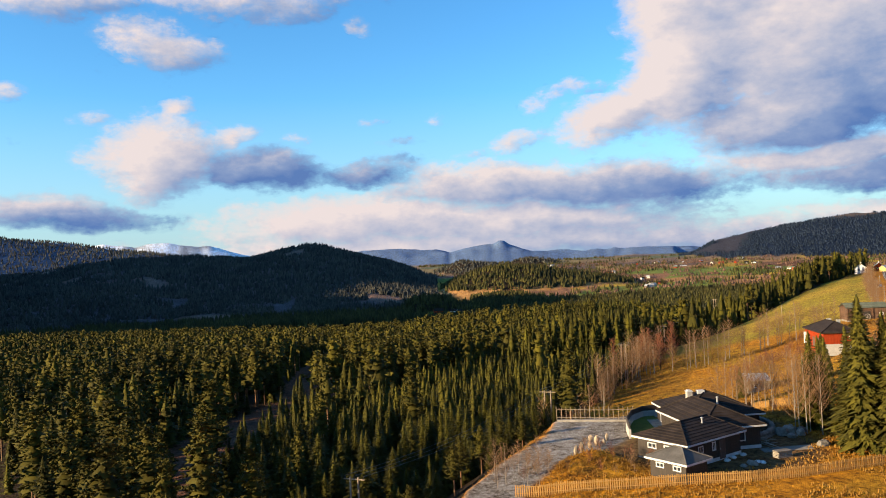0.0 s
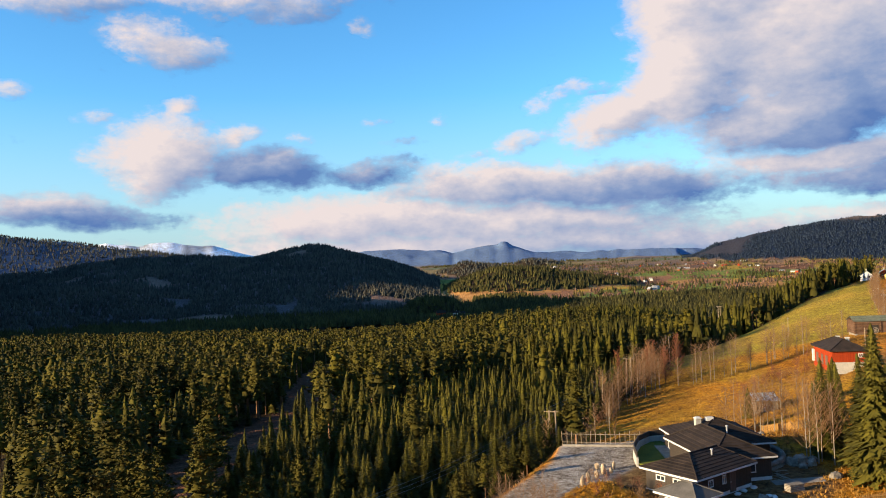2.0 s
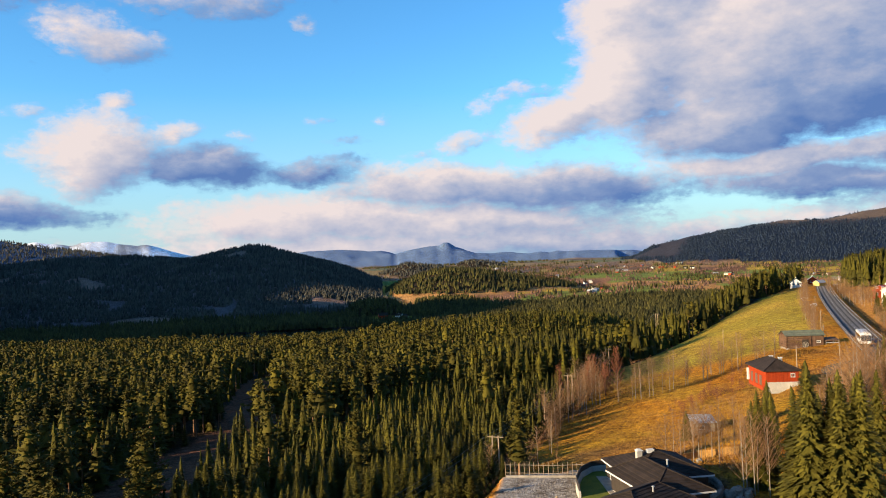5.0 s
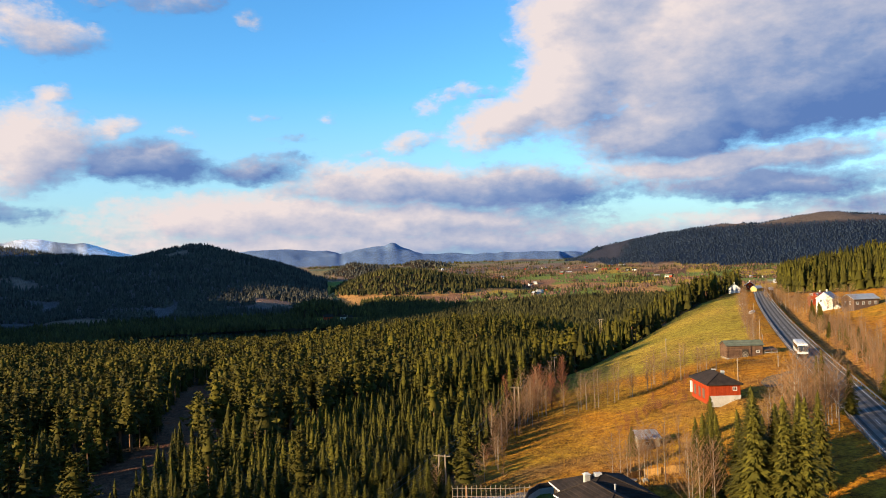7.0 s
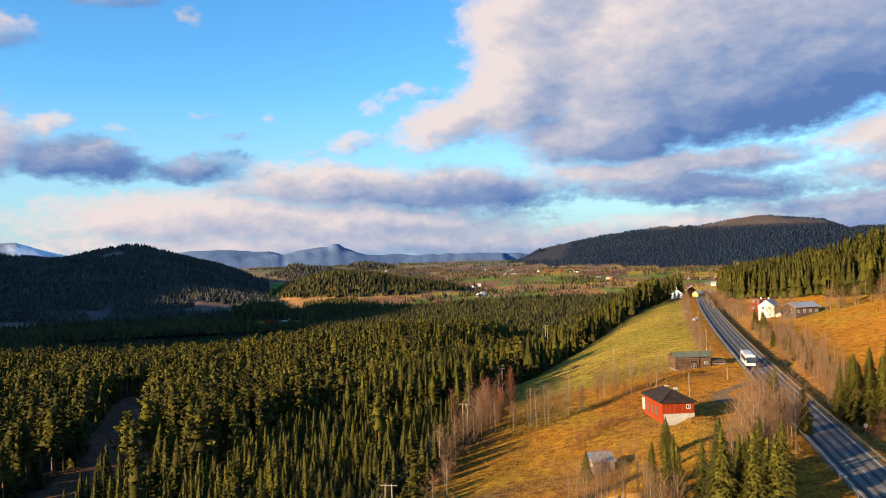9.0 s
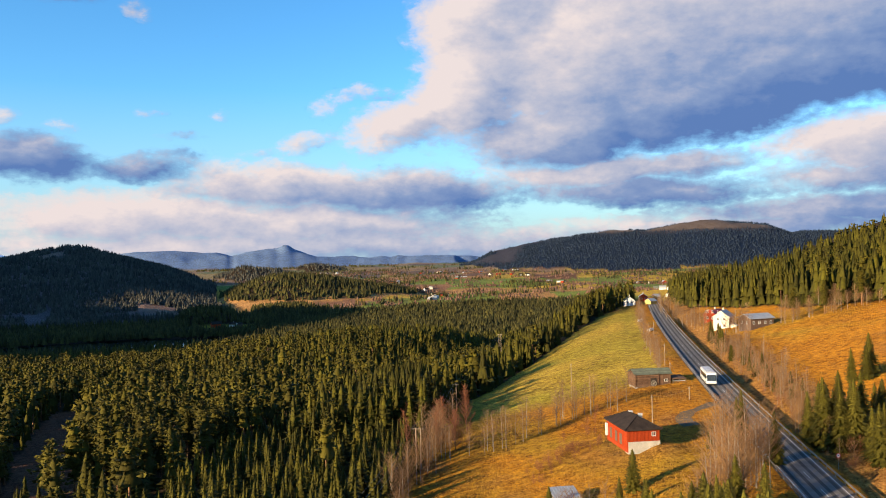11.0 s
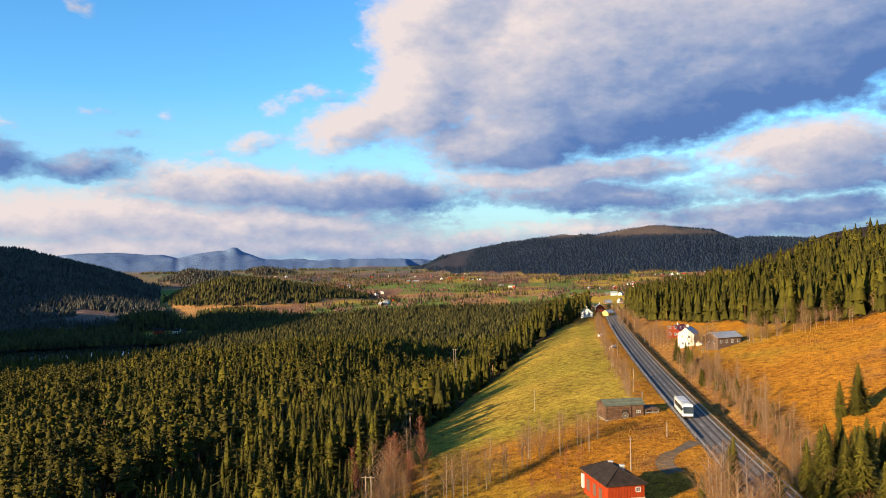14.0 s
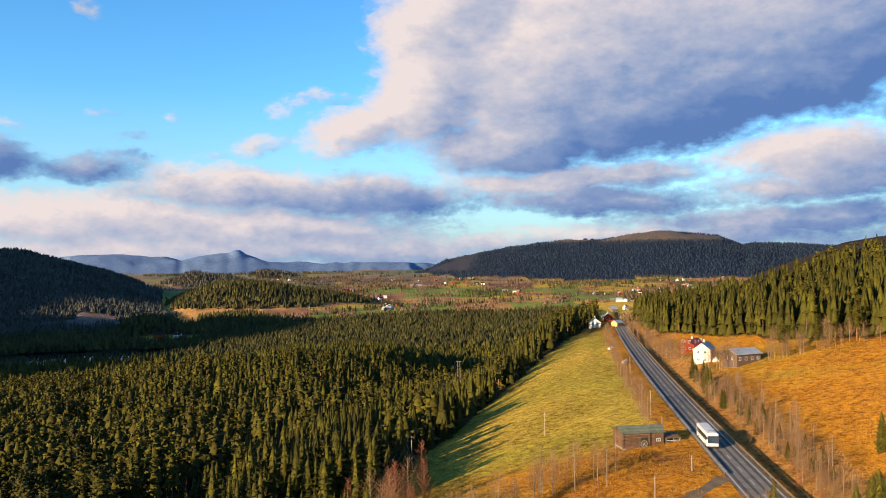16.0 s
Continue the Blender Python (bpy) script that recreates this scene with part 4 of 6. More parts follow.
BARE = [(tri_mesh("bare_crown", *bare_crown(s, 28, 6, lo, sp, 0.0026), [M["twig"]]), tri_mesh("birch_trunk", *stem(-0.03, 0.97, 0.0095, 0.002, 5, ln), [M["birch_bark"]]))
        for s, lo, sp, ln in ((21, 0.2, 0.24, 0.03), (22, 0.3, 0.20, -0.04), (23, 0.15, 0.27, 0.02))]
LARCHES = [(tri_mesh("larch_crown", *bare_crown(s, 46, 6, 0.10, 0.17, 0.0050), [M["red_twig"]]), tri_mesh("larch_trunk", *stem(-0.03, 0.97, 0.0095, 0.002, 5, 0.01), [M["bark"]])) for s in (25, 26)]
SHRUBS = [tri_mesh("shrub_twigs", *bare_crown(s, 20, 4, 0.02, 0.42, 0.007), [M[mm]]) for s, mm in ((31, "twig"), (32, "red_twig"), (33, "twig"))]



def plant(kind, x, y, h, rng, group, wide=1.0, label=""):
    """One tree as a thing with trunk and crown."""
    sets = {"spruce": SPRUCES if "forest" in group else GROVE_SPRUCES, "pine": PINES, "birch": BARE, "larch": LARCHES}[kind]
    crown, trunk = sets[rng.randrange(len(sets))]
    text = {"spruce": "dark green spruce with drooping branches", "pine": "tall pine with a bare reddish trunk and clumped crown",
            "birch": "leafless birch with pale trunk and fine brown twigs", "larch": "slender leafless tree with reddish brown twigs"}[kind]
    t = thing(kind + "_tree", pose(x, y, ground_z(x, y) - 0.1, 0, 0, rng.uniform(0, 360)), label or text, "tree", group)
    a = part("trunk", trunk, None, t)
    b = part("crown", crown, None, t)
    w = wide * rng.uniform(0.9, 1.15)
    a.scale = b.scale = (h * w, h * w, h)
    return t


def birch_mass(spots, h0, h1, wide=1.0):
    """Leafless birches far along the road and the field edge, as one mass."""
    rs = np.random.RandomState(31)
    P = np.array([(x, y, ground_z(x, y) - 0.1) for x, y in spots])
    models = [with_stem(bare_crown(s, 26, 6, lo, sp, 0.0036), stem(-0.03, 0.97, 0.0095, 0.002, 4, ln), 0, 1) for s, lo, sp, ln in ((21, 0.2, 0.24, 0.03), (22, 0.3, 0.20, -0.04), (23, 0.15, 0.27, 0.02))]
    me = joined("birches", models, rs.randint(0, 3, len(P)), P, rs.uniform(h0, h1, len(P)), wide * rs.uniform(0.9, 1.15, len(P)), [M["twig"], M["birch_bark"]], None)
    tagged(new("birches", me), "leafless brown birches along road and field", "trees", kind="stuff")


def shrub(x, y, h, rng, group, variant=None, wide=1.0):
    ob = new("shrub", SHRUBS[rng.randrange(3) if variant is None else variant])
    ob.matrix_world = pose(x, y, ground_z(x, y) - 0.05, 0, 0, rng.uniform(0, 360)) @ Matrix.Diagonal((h * wide, h * wide, h, 1))
    return tagged(ob, "leafless brown shrub on the dry slope", "shrub", group)


def inside_of(x, y, outline):
    """Whether points lie inside a polygon on the plan."""
    hit_ = np.zeros(x.shape, bool)
    for (x0, y0), (x1, y1) in zip(outline, outline[1:] + outline[:1]):
        if y0 != y1:
            hit_ ^= ((y0 > y) != (y1 > y)) & (x < (x1 - x0) * (y - y0) / (y1 - y0) + x0)
    return hit_


YOUNG_STAND = [(-31, 96), (0, 96), (12, 112), (30, 150), (46, 190), (74, 290), (52, 308), (18, 268), (2, 222), (-6, 190), (-16, 176), (-28, 196), (-36, 205), (-33, 150)]


def forest_rest():
    """The near forest: the closest trees singly, all others as one mass."""
    x, y, rs = scatter((-330, 330), (62, 620), 3.05, 2)
    inside, _ = wooded(x, y)
    r, az_ = polar(x, y)
    u_ = across(x, y)
    young = inside_of(x, y, YOUNG_STAND)
    stand = vnoise(x / 22, y / 22, 17)
    keep = inside & (rs.rand(x.size) < np.where(young, 0.93, np.where(u_ > 0, 0.72, np.where(stand > -0.7, 0.42, 0.15)))) & (az_ > -35) & (az_ < 56)
    keep &= r > 45
    x, y, young, r = x[keep], y[keep], young[keep], r[keep]
    z, _ = land(x, y)
    u = across(x, y)
    q = rs.rand(x.size)
    pine_share = np.where(u > 0, 0.12, np.where(young, 0.010, (0.34 + 0.26 * (vnoise(x / 60, y / 60, 7) > -0.15)) * (1 - 0.72 * smooth(5, 45, x))))
    is_pine = q < pine_share
    h = np.where(is_pine, rs.uniform(11.5, 18, x.size), np.where(rs.rand(x.size) < 0.45, rs.uniform(9, 15, x.size), rs.uniform(5.0, 9.0, x.size)))
    h = np.where(young & ~is_pine, rs.uniform(5.5, 9.5, x.size), h)
    cx_, half_ = drive_line(y)
    h = np.where((y < 118) & (x > cx_ - half_ - 20), np.minimum(h, rs.uniform(4.5, 6.5, x.size)), h)
    h = np.where(u > 0, rs.uniform(11, 19, x.size), h)
    rim = np.interp(y, (225, 300, 390, 470), (-80, -78, -56, -30))
    h = np.where((y > 225) & (y < 470) & (u < 0) & (u > rim - 26), rs.uniform(11, 18, x.size), h)
    w = rs.uniform(0.85, 1.2, x.size) * np.where(u > 0, 1.15, 1.0) * np.where(young, 1.05, np.where(u > 0, 1.0, 1.28))
    near = np.argsort(np.hypot(x - 0, y - 20) + 1000 * (u > 0) * (r > 250))[:290]
    rng = random.Random(9)
    first = np.zeros(x.size, bool)
    first[near] = True
    for i in near:
        plant("pine" if is_pine[i] else "spruce", float(x[i]), float(y[i]), float(h[i]), rng, "trees of the near forest", float(w[i]))
    rest = ~first
    mid = rest & (r < 235)
    far = rest & (r >= 235)
    slots = [M["spruce_mass"], M["pine_mass"], M["bark"], M["pine_bark"]]
    models = [with_stem(spruce_shape(s, 12, 6, 2, w_, 6, 5), stem(-0.03, 0.4, 0.013, 0.008, 4), 0) for s, w_ in ((1, 0.195), (2, 0.17), (3, 0.21))]
    models += [with_stem(pine_shape(s, 22, 6, w_, lo, 0.052), stem(-0.03, 0.9, 0.013, 0.005, 4), 1, 3) for s, lo, w_ in ((5, 0.32, 0.14), (6, 0.40, 0.15))]
    which = np.where(is_pine, 3 + (q * 977).astype(int) % 2, (q * 977).astype(int) % 3)
    pos = np.stack([x, y, z - 0.2], -1)
    me = joined("forest", models, which[mid], pos[mid], h[mid], w[mid], slots, None)
    tagged(new("forest", me), "dense spruce and pine forest on the slope", "forest", kind="stuff")
    models = [with_stem(spruce_shape(s, 4, 4, 1, w_, 4, 4), stem(-0.03, 0.3, 0.013, 0.008, 3), 0) for s, w_ in ((1, 0.18), (2, 0.155), (3, 0.19))]
    models += [with_stem(pine_shape(s, 7, 3, 0.14, lo, 0.056), stem(-0.03, 0.9, 0.015, 0.006, 3), 1, 3) for s, lo in ((5, 0.42), (6, 0.48))]
    me = joined("forest", models, which[far], pos[far], h[far], w[far], slots, None)
    tagged(new("forest", me), "spruce and pine forest down to the lake", "forest", kind="stuff")


def far_woods():
    rs = np.random.RandomState(77)
    out = []

    def add(n, r0, r1, a0, a1, test, h0, h1, slot=0):
        r = np.sqrt(rs.uniform(r0 * r0, r1 * r1, n))
        a = np.radians(rs.uniform(a0, a1, n))
        x, y = EYE0[0] + r * np.sin(a), EYE0[1] + r * np.cos(a)
        z, kind = land(x, y)
        ok = test(x, y, z, kind, r) & (z > LAKE_Z + 0.3)
        out.append(np.stack([x, y, z - 0.5, rs.uniform(h0, h1, n), np.full(n, slot)], -1)[ok])

    names = {n: k for k, n in enumerate(KINDS)}
    add(34000, 560, 1560, -33, 33, lambda x, y, z, k, r: (k < 0) & (r + 60 * fbm(x, y, 160, 82) < np.where(x < 0, 1400, 1500)) & (np.degrees(np.arctan2(x - EYE0[0], y - EYE0[1])) < 30) & ((across(x, y) < -40) | (y > 560)) & (np.hypot((x - 30) / 80, (y - 1320) / 62) > 1), 9, 15, 1)
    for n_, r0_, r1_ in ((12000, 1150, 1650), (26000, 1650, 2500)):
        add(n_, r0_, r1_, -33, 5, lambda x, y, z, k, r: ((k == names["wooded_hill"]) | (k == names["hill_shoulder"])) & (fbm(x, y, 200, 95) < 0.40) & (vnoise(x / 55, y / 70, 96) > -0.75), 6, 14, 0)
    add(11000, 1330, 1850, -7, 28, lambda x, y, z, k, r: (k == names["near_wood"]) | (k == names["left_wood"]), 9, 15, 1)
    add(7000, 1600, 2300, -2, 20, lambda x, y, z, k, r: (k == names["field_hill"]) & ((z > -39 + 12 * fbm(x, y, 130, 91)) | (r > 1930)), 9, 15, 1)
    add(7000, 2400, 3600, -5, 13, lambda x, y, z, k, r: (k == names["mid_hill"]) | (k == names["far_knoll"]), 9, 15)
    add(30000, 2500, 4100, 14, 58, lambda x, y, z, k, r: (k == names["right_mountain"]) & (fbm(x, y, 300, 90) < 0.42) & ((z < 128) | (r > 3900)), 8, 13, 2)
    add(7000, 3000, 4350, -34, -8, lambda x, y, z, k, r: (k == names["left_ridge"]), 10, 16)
    add(40000, 1100, 4000, -1, 58, lambda x, y, z, k, r: (k < 0) & (vnoise(x / 170, y / 60, 83) + 0.5 * vnoise(x / 40, y / 30, 84) > 0.42), 6, 13, 1)
    add(30000, 1250, 3200, 4, 50, lambda x, y, z, k, r: (k < 0) & (vnoise(x / 60, y / 34, 87) + 0.5 * vnoise(x / 24, y / 20, 88) > 0.38), 4, 8, 3)
    P = np.concatenate(out)
    r, _ = polar(P[:, 0], P[:, 1])
    tone_ = P[:, 4].astype(int)
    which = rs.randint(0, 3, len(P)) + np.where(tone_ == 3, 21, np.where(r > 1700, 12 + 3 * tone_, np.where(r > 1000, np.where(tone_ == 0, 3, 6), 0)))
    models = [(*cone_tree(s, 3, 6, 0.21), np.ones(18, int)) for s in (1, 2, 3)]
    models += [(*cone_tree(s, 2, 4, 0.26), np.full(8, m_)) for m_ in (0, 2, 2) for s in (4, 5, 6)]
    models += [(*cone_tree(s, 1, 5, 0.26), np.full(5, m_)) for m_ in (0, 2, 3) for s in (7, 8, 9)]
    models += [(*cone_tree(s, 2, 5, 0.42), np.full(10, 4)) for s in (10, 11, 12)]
    me = joined("far_woods", models, which, P[:, :3], P[:, 3], rs.uniform(0.85, 1.25, len(P)), [M["far_wood"], M["spruce_mass"], M["valley_wood"], M["shaded_mountain_wood"], M["bare_wood"]], None)
    tagged(new("far_woods", me), "dark conifer woods on the far hills", "woods", kind="stuff")


forest_rest()
far_woods()

# ---- water ----
def lake():
    s = Shape()
    pts = []
    for k in range(72):
        a = 2 * math.pi * k / 72
        pts.append((-120 + 225 * math.cos(a), 1125 + 105 * math.sin(a), LAKE_Z))
    s.face(*pts)
    return tagged(new("water", s.mesh("water", M["water"])), "still dark lake at the foot of the hills", "lake", kind="structure")


lake()


# ---- road ----
def strip(u0, u1, y0, y1, dz, step=4.0, thick=0.0):
    """A band that follows the road between two distances from its middle."""
    s = Shape()
    ys = np.arange(y0, y1 + 0.01, step)
    for side in (u0, u1):
        for y in ys:
            sl = 0.4696 + 0.000219 * y
            k = math.sqrt(1 + sl * sl)
            s.v.append((float(road_x(y) + side / k), float(y - side * sl / k), float(road_z(y)) + dz))
    n = len(ys)
    s.f = [(i, n + i, n + i + 1, i + 1) for i in range(n - 1)]
    return s


def on_road(u, y, dz=0.0):
    sl = 0.4696 + 0.000219 * y
    k = math.sqrt(1 + sl * sl)
    return Vector((float(road_x(y) + u / k), float(y - u * sl / k), float(road_z(y)) + dz))


def road_turn(y):
    return -math.degrees(math.atan(0.4696 + 0.000219 * y))


tagged(new("road", strip(-3.45, 3.45, -60, 560, 0.0).mesh("road", M["asphalt"])), "grey two-lane asphalt country road with worn wheel tracks", "road", kind="structure")
rd = bpy.data.objects["road"]
for u in (-3.15, 3.15):
    part("edge_line", strip(u - 0.07, u + 0.07, -60, 560, 0.005), M["line"], rd)
for k in range(68):
    y = -20 + 8.2 * k
    part("centre_dash", strip(-0.06, 0.06, y, y + 3.2, 0.005, 1.6), M["line"], rd)
for side in (-1, 1):
    part("gravel_shoulder", strip(min(side * 3.45, side * 4.0), max(side * 3.45, side * 4.0), -60, 560, -0.035), M["soil"], rd)


def guard_rail(u, y0, y1, label):
    t = thing("guard_rail", pose(0, 0, 0), label, "guard rail", "guard rails along the road", "")
    s = strip(u - 0.03, u + 0.03, y0, y1, 0.75)
    lo = strip(u - 0.03, u + 0.03, y0, y1, 0.45)
    n = len(s.v) // 2
    m_ = len(s.v)
    s.v += lo.v
    s.f += [(i, i + 1, m_ + i + 1, m_ + i) for i in range(n - 1)] + [(n + i, m_ + n + i, m_ + n + i + 1, n + i + 1) for i in range(n - 1)]
    part("beam", s, M["steel"], t)
    post = Shape().box(-0.05, 0.05, -0.06, 0.06, -0.2, 0.72).mesh("post", M["steel"])
    y = y0 + 1
    while y < y1:
        p = part("post", post, None, t)
        p.matrix_local = Matrix.Translation(on_road(u + 0.09, y)) @ pose(0, 0, 0, 0, 0, road_turn(y))
        y += 4.0
    return t


guard_rail(3.95, 60, 470, "galvanised steel guard rail beside the shaded ditch")
guard_rail(-3.95, 182, 420, "galvanised steel guard rail above the hay field")
guard_rail(-3.95, 90, 168, "galvanised steel guard rail behind bare birches")


for u0 in (-2.75, -1.15, 0.65, 2.2):
    part("wheel_track", strip(u0, u0 + 0.6, -60, 560, 0.004), M["wheel_track"], rd, "darker worn wheel track")


def side_track():
    """The gravel turn-off to the barn."""
    s = Shape()
    line_ = [(on_road(-4.2, 181)), Vector((105.5, 179, 0)), Vector((102.5, 178, 0)), Vector((99, 174.5, 0)), Vector((97, 171, 0)), Vector((96, 167, 0))]
    pts = []
    for i, p in enumerate(line_):
        d = (line_[min(i + 1, 5)] - line_[max(i - 1, 0)]).normalized()
        w = 3.2 if i == 0 else 1.7
        for q in (-1, 1):
            x, y = p.x - d.y * w * q, p.y + d.x * w * q
            pts.append((x, y, ground_z(x, y) + 0.07))
    s.v = pts
    s.f = [(2 * i, 2 * i + 1, 2 * i + 3, 2 * i + 2) for i in range(5)]
    me = s.mesh("track", M["soil"])
    tagged(new("pavement", me), "narrow gravel turn-off from the road to the barn", "track", kind="structure")


side_track()


# ---- buildings ----
def window(parent, m, w, h, frame_mat=None, bars=1, label=""):
    """A framed window on a wall; m puts its middle on the wall, +y out of the wall."""
    f = Shape()
    b = 0.10
    f.box(-w / 2, w / 2, -0.03, 0.07, -h / 2, -h / 2 + b).box(-w / 2, w / 2, -0.03, 0.07, h / 2 - b, h / 2)
    f.box(-w / 2, -w / 2 + b, -0.03, 0.068, -h / 2 + b, h / 2 - b).box(w / 2 - b, w / 2, -0.03, 0.068, -h / 2 + b, h / 2 - b)
    for k in range(bars):
        x = -w / 2 + w * (k + 1) / (bars + 1)
        f.box(x - 0.035, x + 0.035, -0.02, 0.055, -h / 2 + b, h / 2 - b)
    fr = part("window", f, frame_mat or M["white"], parent, label)
    fr.matrix_local = m
    p = part("pane", Shape().box(-w / 2 + b, w / 2 - b, -0.02, 0.03, -h / 2 + b, h / 2 - b), M["glass"], fr)
    return fr


def wall_at(x, y, z, turn):
    return pose(x, y, z, 0, 0, turn)


def hip_roof(L, W, z, rise, over, ends=(1, 1), thick=0.18):
    """Roof over x 0..L, y 0..W. ends: how far each end leans back, as a share of half the width (0: gable)."""
    s = Shape()
    x0, x1, y0, y1 = -over, L + over, -over, W + over
    h = W / 2 + over
    a = (x0 + h * ends[0], W / 2, z + rise)
    b = (x1 - h * ends[1], W / 2, z + rise)
    s.slab([(x0, y0, z), (x1, y0, z), b, a], thick)
    s.slab([(x1, y1, z), (x0, y1, z), a, b], thick)
    s.slab([(x0, y1, z), (x0, y0, z), a], thick)
    s.slab([(x1, y0, z), (x1, y1, z), b], thick)
    return s, a, b


def fascia(L, W, z, over, deep=0.2):
    s = Shape()
    e, t = over + 0.01, 0.04
    s.box(-e - t, L + e + t, -e - t, -e, z - deep, z - 0.02).box(-e - t, L + e + t, W + e, W + e + t, z - deep, z - 0.02)
    s.box(-e - t, -e, -e, W + e, z - deep, z - 0.02).box(L + e, L + e + t, -e, W + e, z - deep, z - 0.02)
    return s


def courses(parent, L, W, z, rise, over, ends, mat):
    """Tile courses: shallow steps along each long slope of a roof."""
    h = W / 2 + over
    n = max(4, int(h / 0.42))
    for side in (0, 1):
        for k in range(n):
            t0 = k / n
            t1 = (k + 1) / n
            xa, xb = -over + h * ends[0] * t0 + 0.02, L + over - h * ends[1] * t0 - 0.02
            xc, xd = -over + h * ends[0] * t1 + 0.02, L + over - h * ends[1] * t1 - 0.02
            ya, yb = -over + h * t0, -over + h * t1
            za, zb = z + rise * t0 + 0.055, z + rise * t1 + 0.012
            if side:
                ya, yb = W - ya, W - yb
                q = [(xb, ya, za), (xa, ya, za), (xc, yb, zb), (xd, yb, zb)]
            else:
                q = [(xa, ya, za), (xb, ya, za), (xd, yb, zb), (xc, yb, zb)]
            part("tile_course", Shape().slab(q, 0.05), mat, parent)
    for e, sgn in ((ends[0], 0), (ends[1], 1)):
        if not e:
            continue
        for k in range(n):
            t0, t1 = k / n, (k + 1) / n
            x_a, x_b = -over + h * e * t0, -over + h * e * t1
            y_a, y_b = -over + h * t0 + 0.02, -over + h * t1 + 0.02
            za, zb = z + rise * t0 + 0.055, z + rise * t1 + 0.012
            q = [(x_a, W - y_a, za), (x_a, y_a, za), (x_b, y_b, zb), (x_b, W - y_b, zb)]
            if sgn:
                q = [(L - p[0], W - p[1], p[2]) for p in q]
            part("tile_course", Shape().slab(q, 0.05), mat, parent)


def ridge_cap(parent, a, b, corners, mat):
    s = Shape().tube((a[0], a[1], a[2] + 0.03), (b[0], b[1], b[2] + 0.03), 0.09, 0.09, 6)
    for c, top in corners:
        s.tube((c[0], c[1], c[2] + 0.04), (top[0], top[1], top[2] + 0.03), 0.07, 0.08, 5)
    part("ridge_cap", s, mat, parent)


def wing(house, m, L, W, base, eave, rise, over, ends, wall_mat, roof_mat, tiles=True, foot=True):
    """One body of a house: an empty-free group of wall, foundation, fascia, roof and tile courses in the house's own space."""
    def put(name, s, mat, label=""):
        p = part(name, s, mat, house, label)
        p.matrix_local = m
        return p
    wall = put("wall", Shape().box(0, L, 0, W, base + 0.35, eave - 0.02), wall_mat)
    if foot:
        put("foundation", Shape().box(-0.03, L + 0.03, -0.03, W + 0.03, base - 0.6, base + 0.35), M["white"], "pale plastered foundation strip")
    s, a, b = hip_roof(L, W, eave, rise, over, ends)
    roof = put("roof", s, roof_mat)
    put("fascia", fascia(L, W, eave, over), M["white"], "white fascia board")
    if tiles:
        courses(roof, L, W, eave, rise, over, ends, roof_mat)
    cs = []
    for top, x, e in ((a, -over, ends[0]), (b, L + over, ends[1])):
        if e:
            cs += [((x, -over, eave), top), ((x, W + over, eave), top)]
    ridge_cap(roof, a, b, cs, roof_mat)
    return wall, roof


def dark_house():
    t = thing("house", pose(0, 0, 12.0), "low black-stained timber house with dark hipped roofs and white trim", "house")
    m1 = pose(26.3, 86.6, 0, 0, 0, 34.8)                  # front wing, its hipped end to the sun
    w1, r1 = wing(t, m1, 9.0, 6.2, 0, 2.55, 1.35, 0.45, (1, 0.5), M["black_wood"], M["tile"])
    m2 = pose(30.2, 92.9, 0, 0, 0, 8)
    m2r = m2 @ pose(6.6, 0, 0, 0, 0, 90)
    w2, r2 = wing(t, m2r, 10.6, 6.6, 0, 2.60, 1.75, 0.45, (1, 0.6), M["black_wood"], M["tile"])
    m3 = pose(30.2, 99.4, 0, 0, 0, 3)
    w3, r3 = wing(t, m3, 9.0, 9.2, 0, 2.55, 2.05, 0.5, (1, 1), M["black_wood"], M["tile"])
    # windows of the front wing
    for y in (4.3, 2.2):
        window(t, m1 @ pose(0.0, y, 1.75, 0, 0, 90), 1.15, 0.58, bars=1)
    for x, w, h in ((2.2, 0.8, 0.75), (4.4, 0.6, 0.9)):
        window(t, m1 @ pose(x, 0.0, 1.6, 0, 0, 180), w, h)
    window(t, m2 @ pose(4.0, 0.0, 1.55, 0, 0, 180), 1.6, 1.35, bars=1)
    # patio doors of the rear wing
    for y in (2.2, 4.6, 6.9):
        window(t, m3 @ pose(0.0, y, 1.45, 0, 0, 90), 2.0, 2.1, bars=1, label="wide white patio door")
    # porch post and door
    d = part("door", Shape().box(-0.5, 0.5, -0.05, 0.06, 0, 2.05), M["brown_wall"], t, "brown entrance door")
    d.matrix_local = m1 @ pose(5.8, 0.0, 0.1, 0, 0, 180)
    part("handle", Shape().box(0.36, 0.42, 0.06, 0.12, 1.0, 1.15), M["steel"], d)
    # chimney with pale render and cap, roof vents
    c = part("chimney", Shape().box(-0.32, 0.32, -0.32, 0.32, 0, 1.0), M["concrete"], t, "pale rendered chimney")
    c.matrix_local = pose(32.4, 104.0, 3.6, 0, 0, 3)
    part("cap", Shape().box(-0.4, 0.4, -0.4, 0.4, 1.0, 1.08).box(-0.24, 0.24, -0.24, 0.24, 1.08, 1.2), M["white"], c)
    h = part("roof_hatch", Shape().box(-0.42, 0.42, -0.3, 0.3, 0, 0.4), M["white"], t)
    h.matrix_local = pose(33.8, 104.0, 4.3, 0, 0, 3)
    for x, y, z in ((29.6, 91.4, 3.3), (33.9, 98.6, 4.0)):
        v = part("vent_pipe", Shape().tube((0, 0, 0), (0, 0, 0.75), 0.11, 0.11, 8).tube((0, 0, 0.75), (0, 0, 0.85), 0.17, 0.14, 8), M["roof_grey"], t)
        v.matrix_local = pose(x, y, z)
    return t


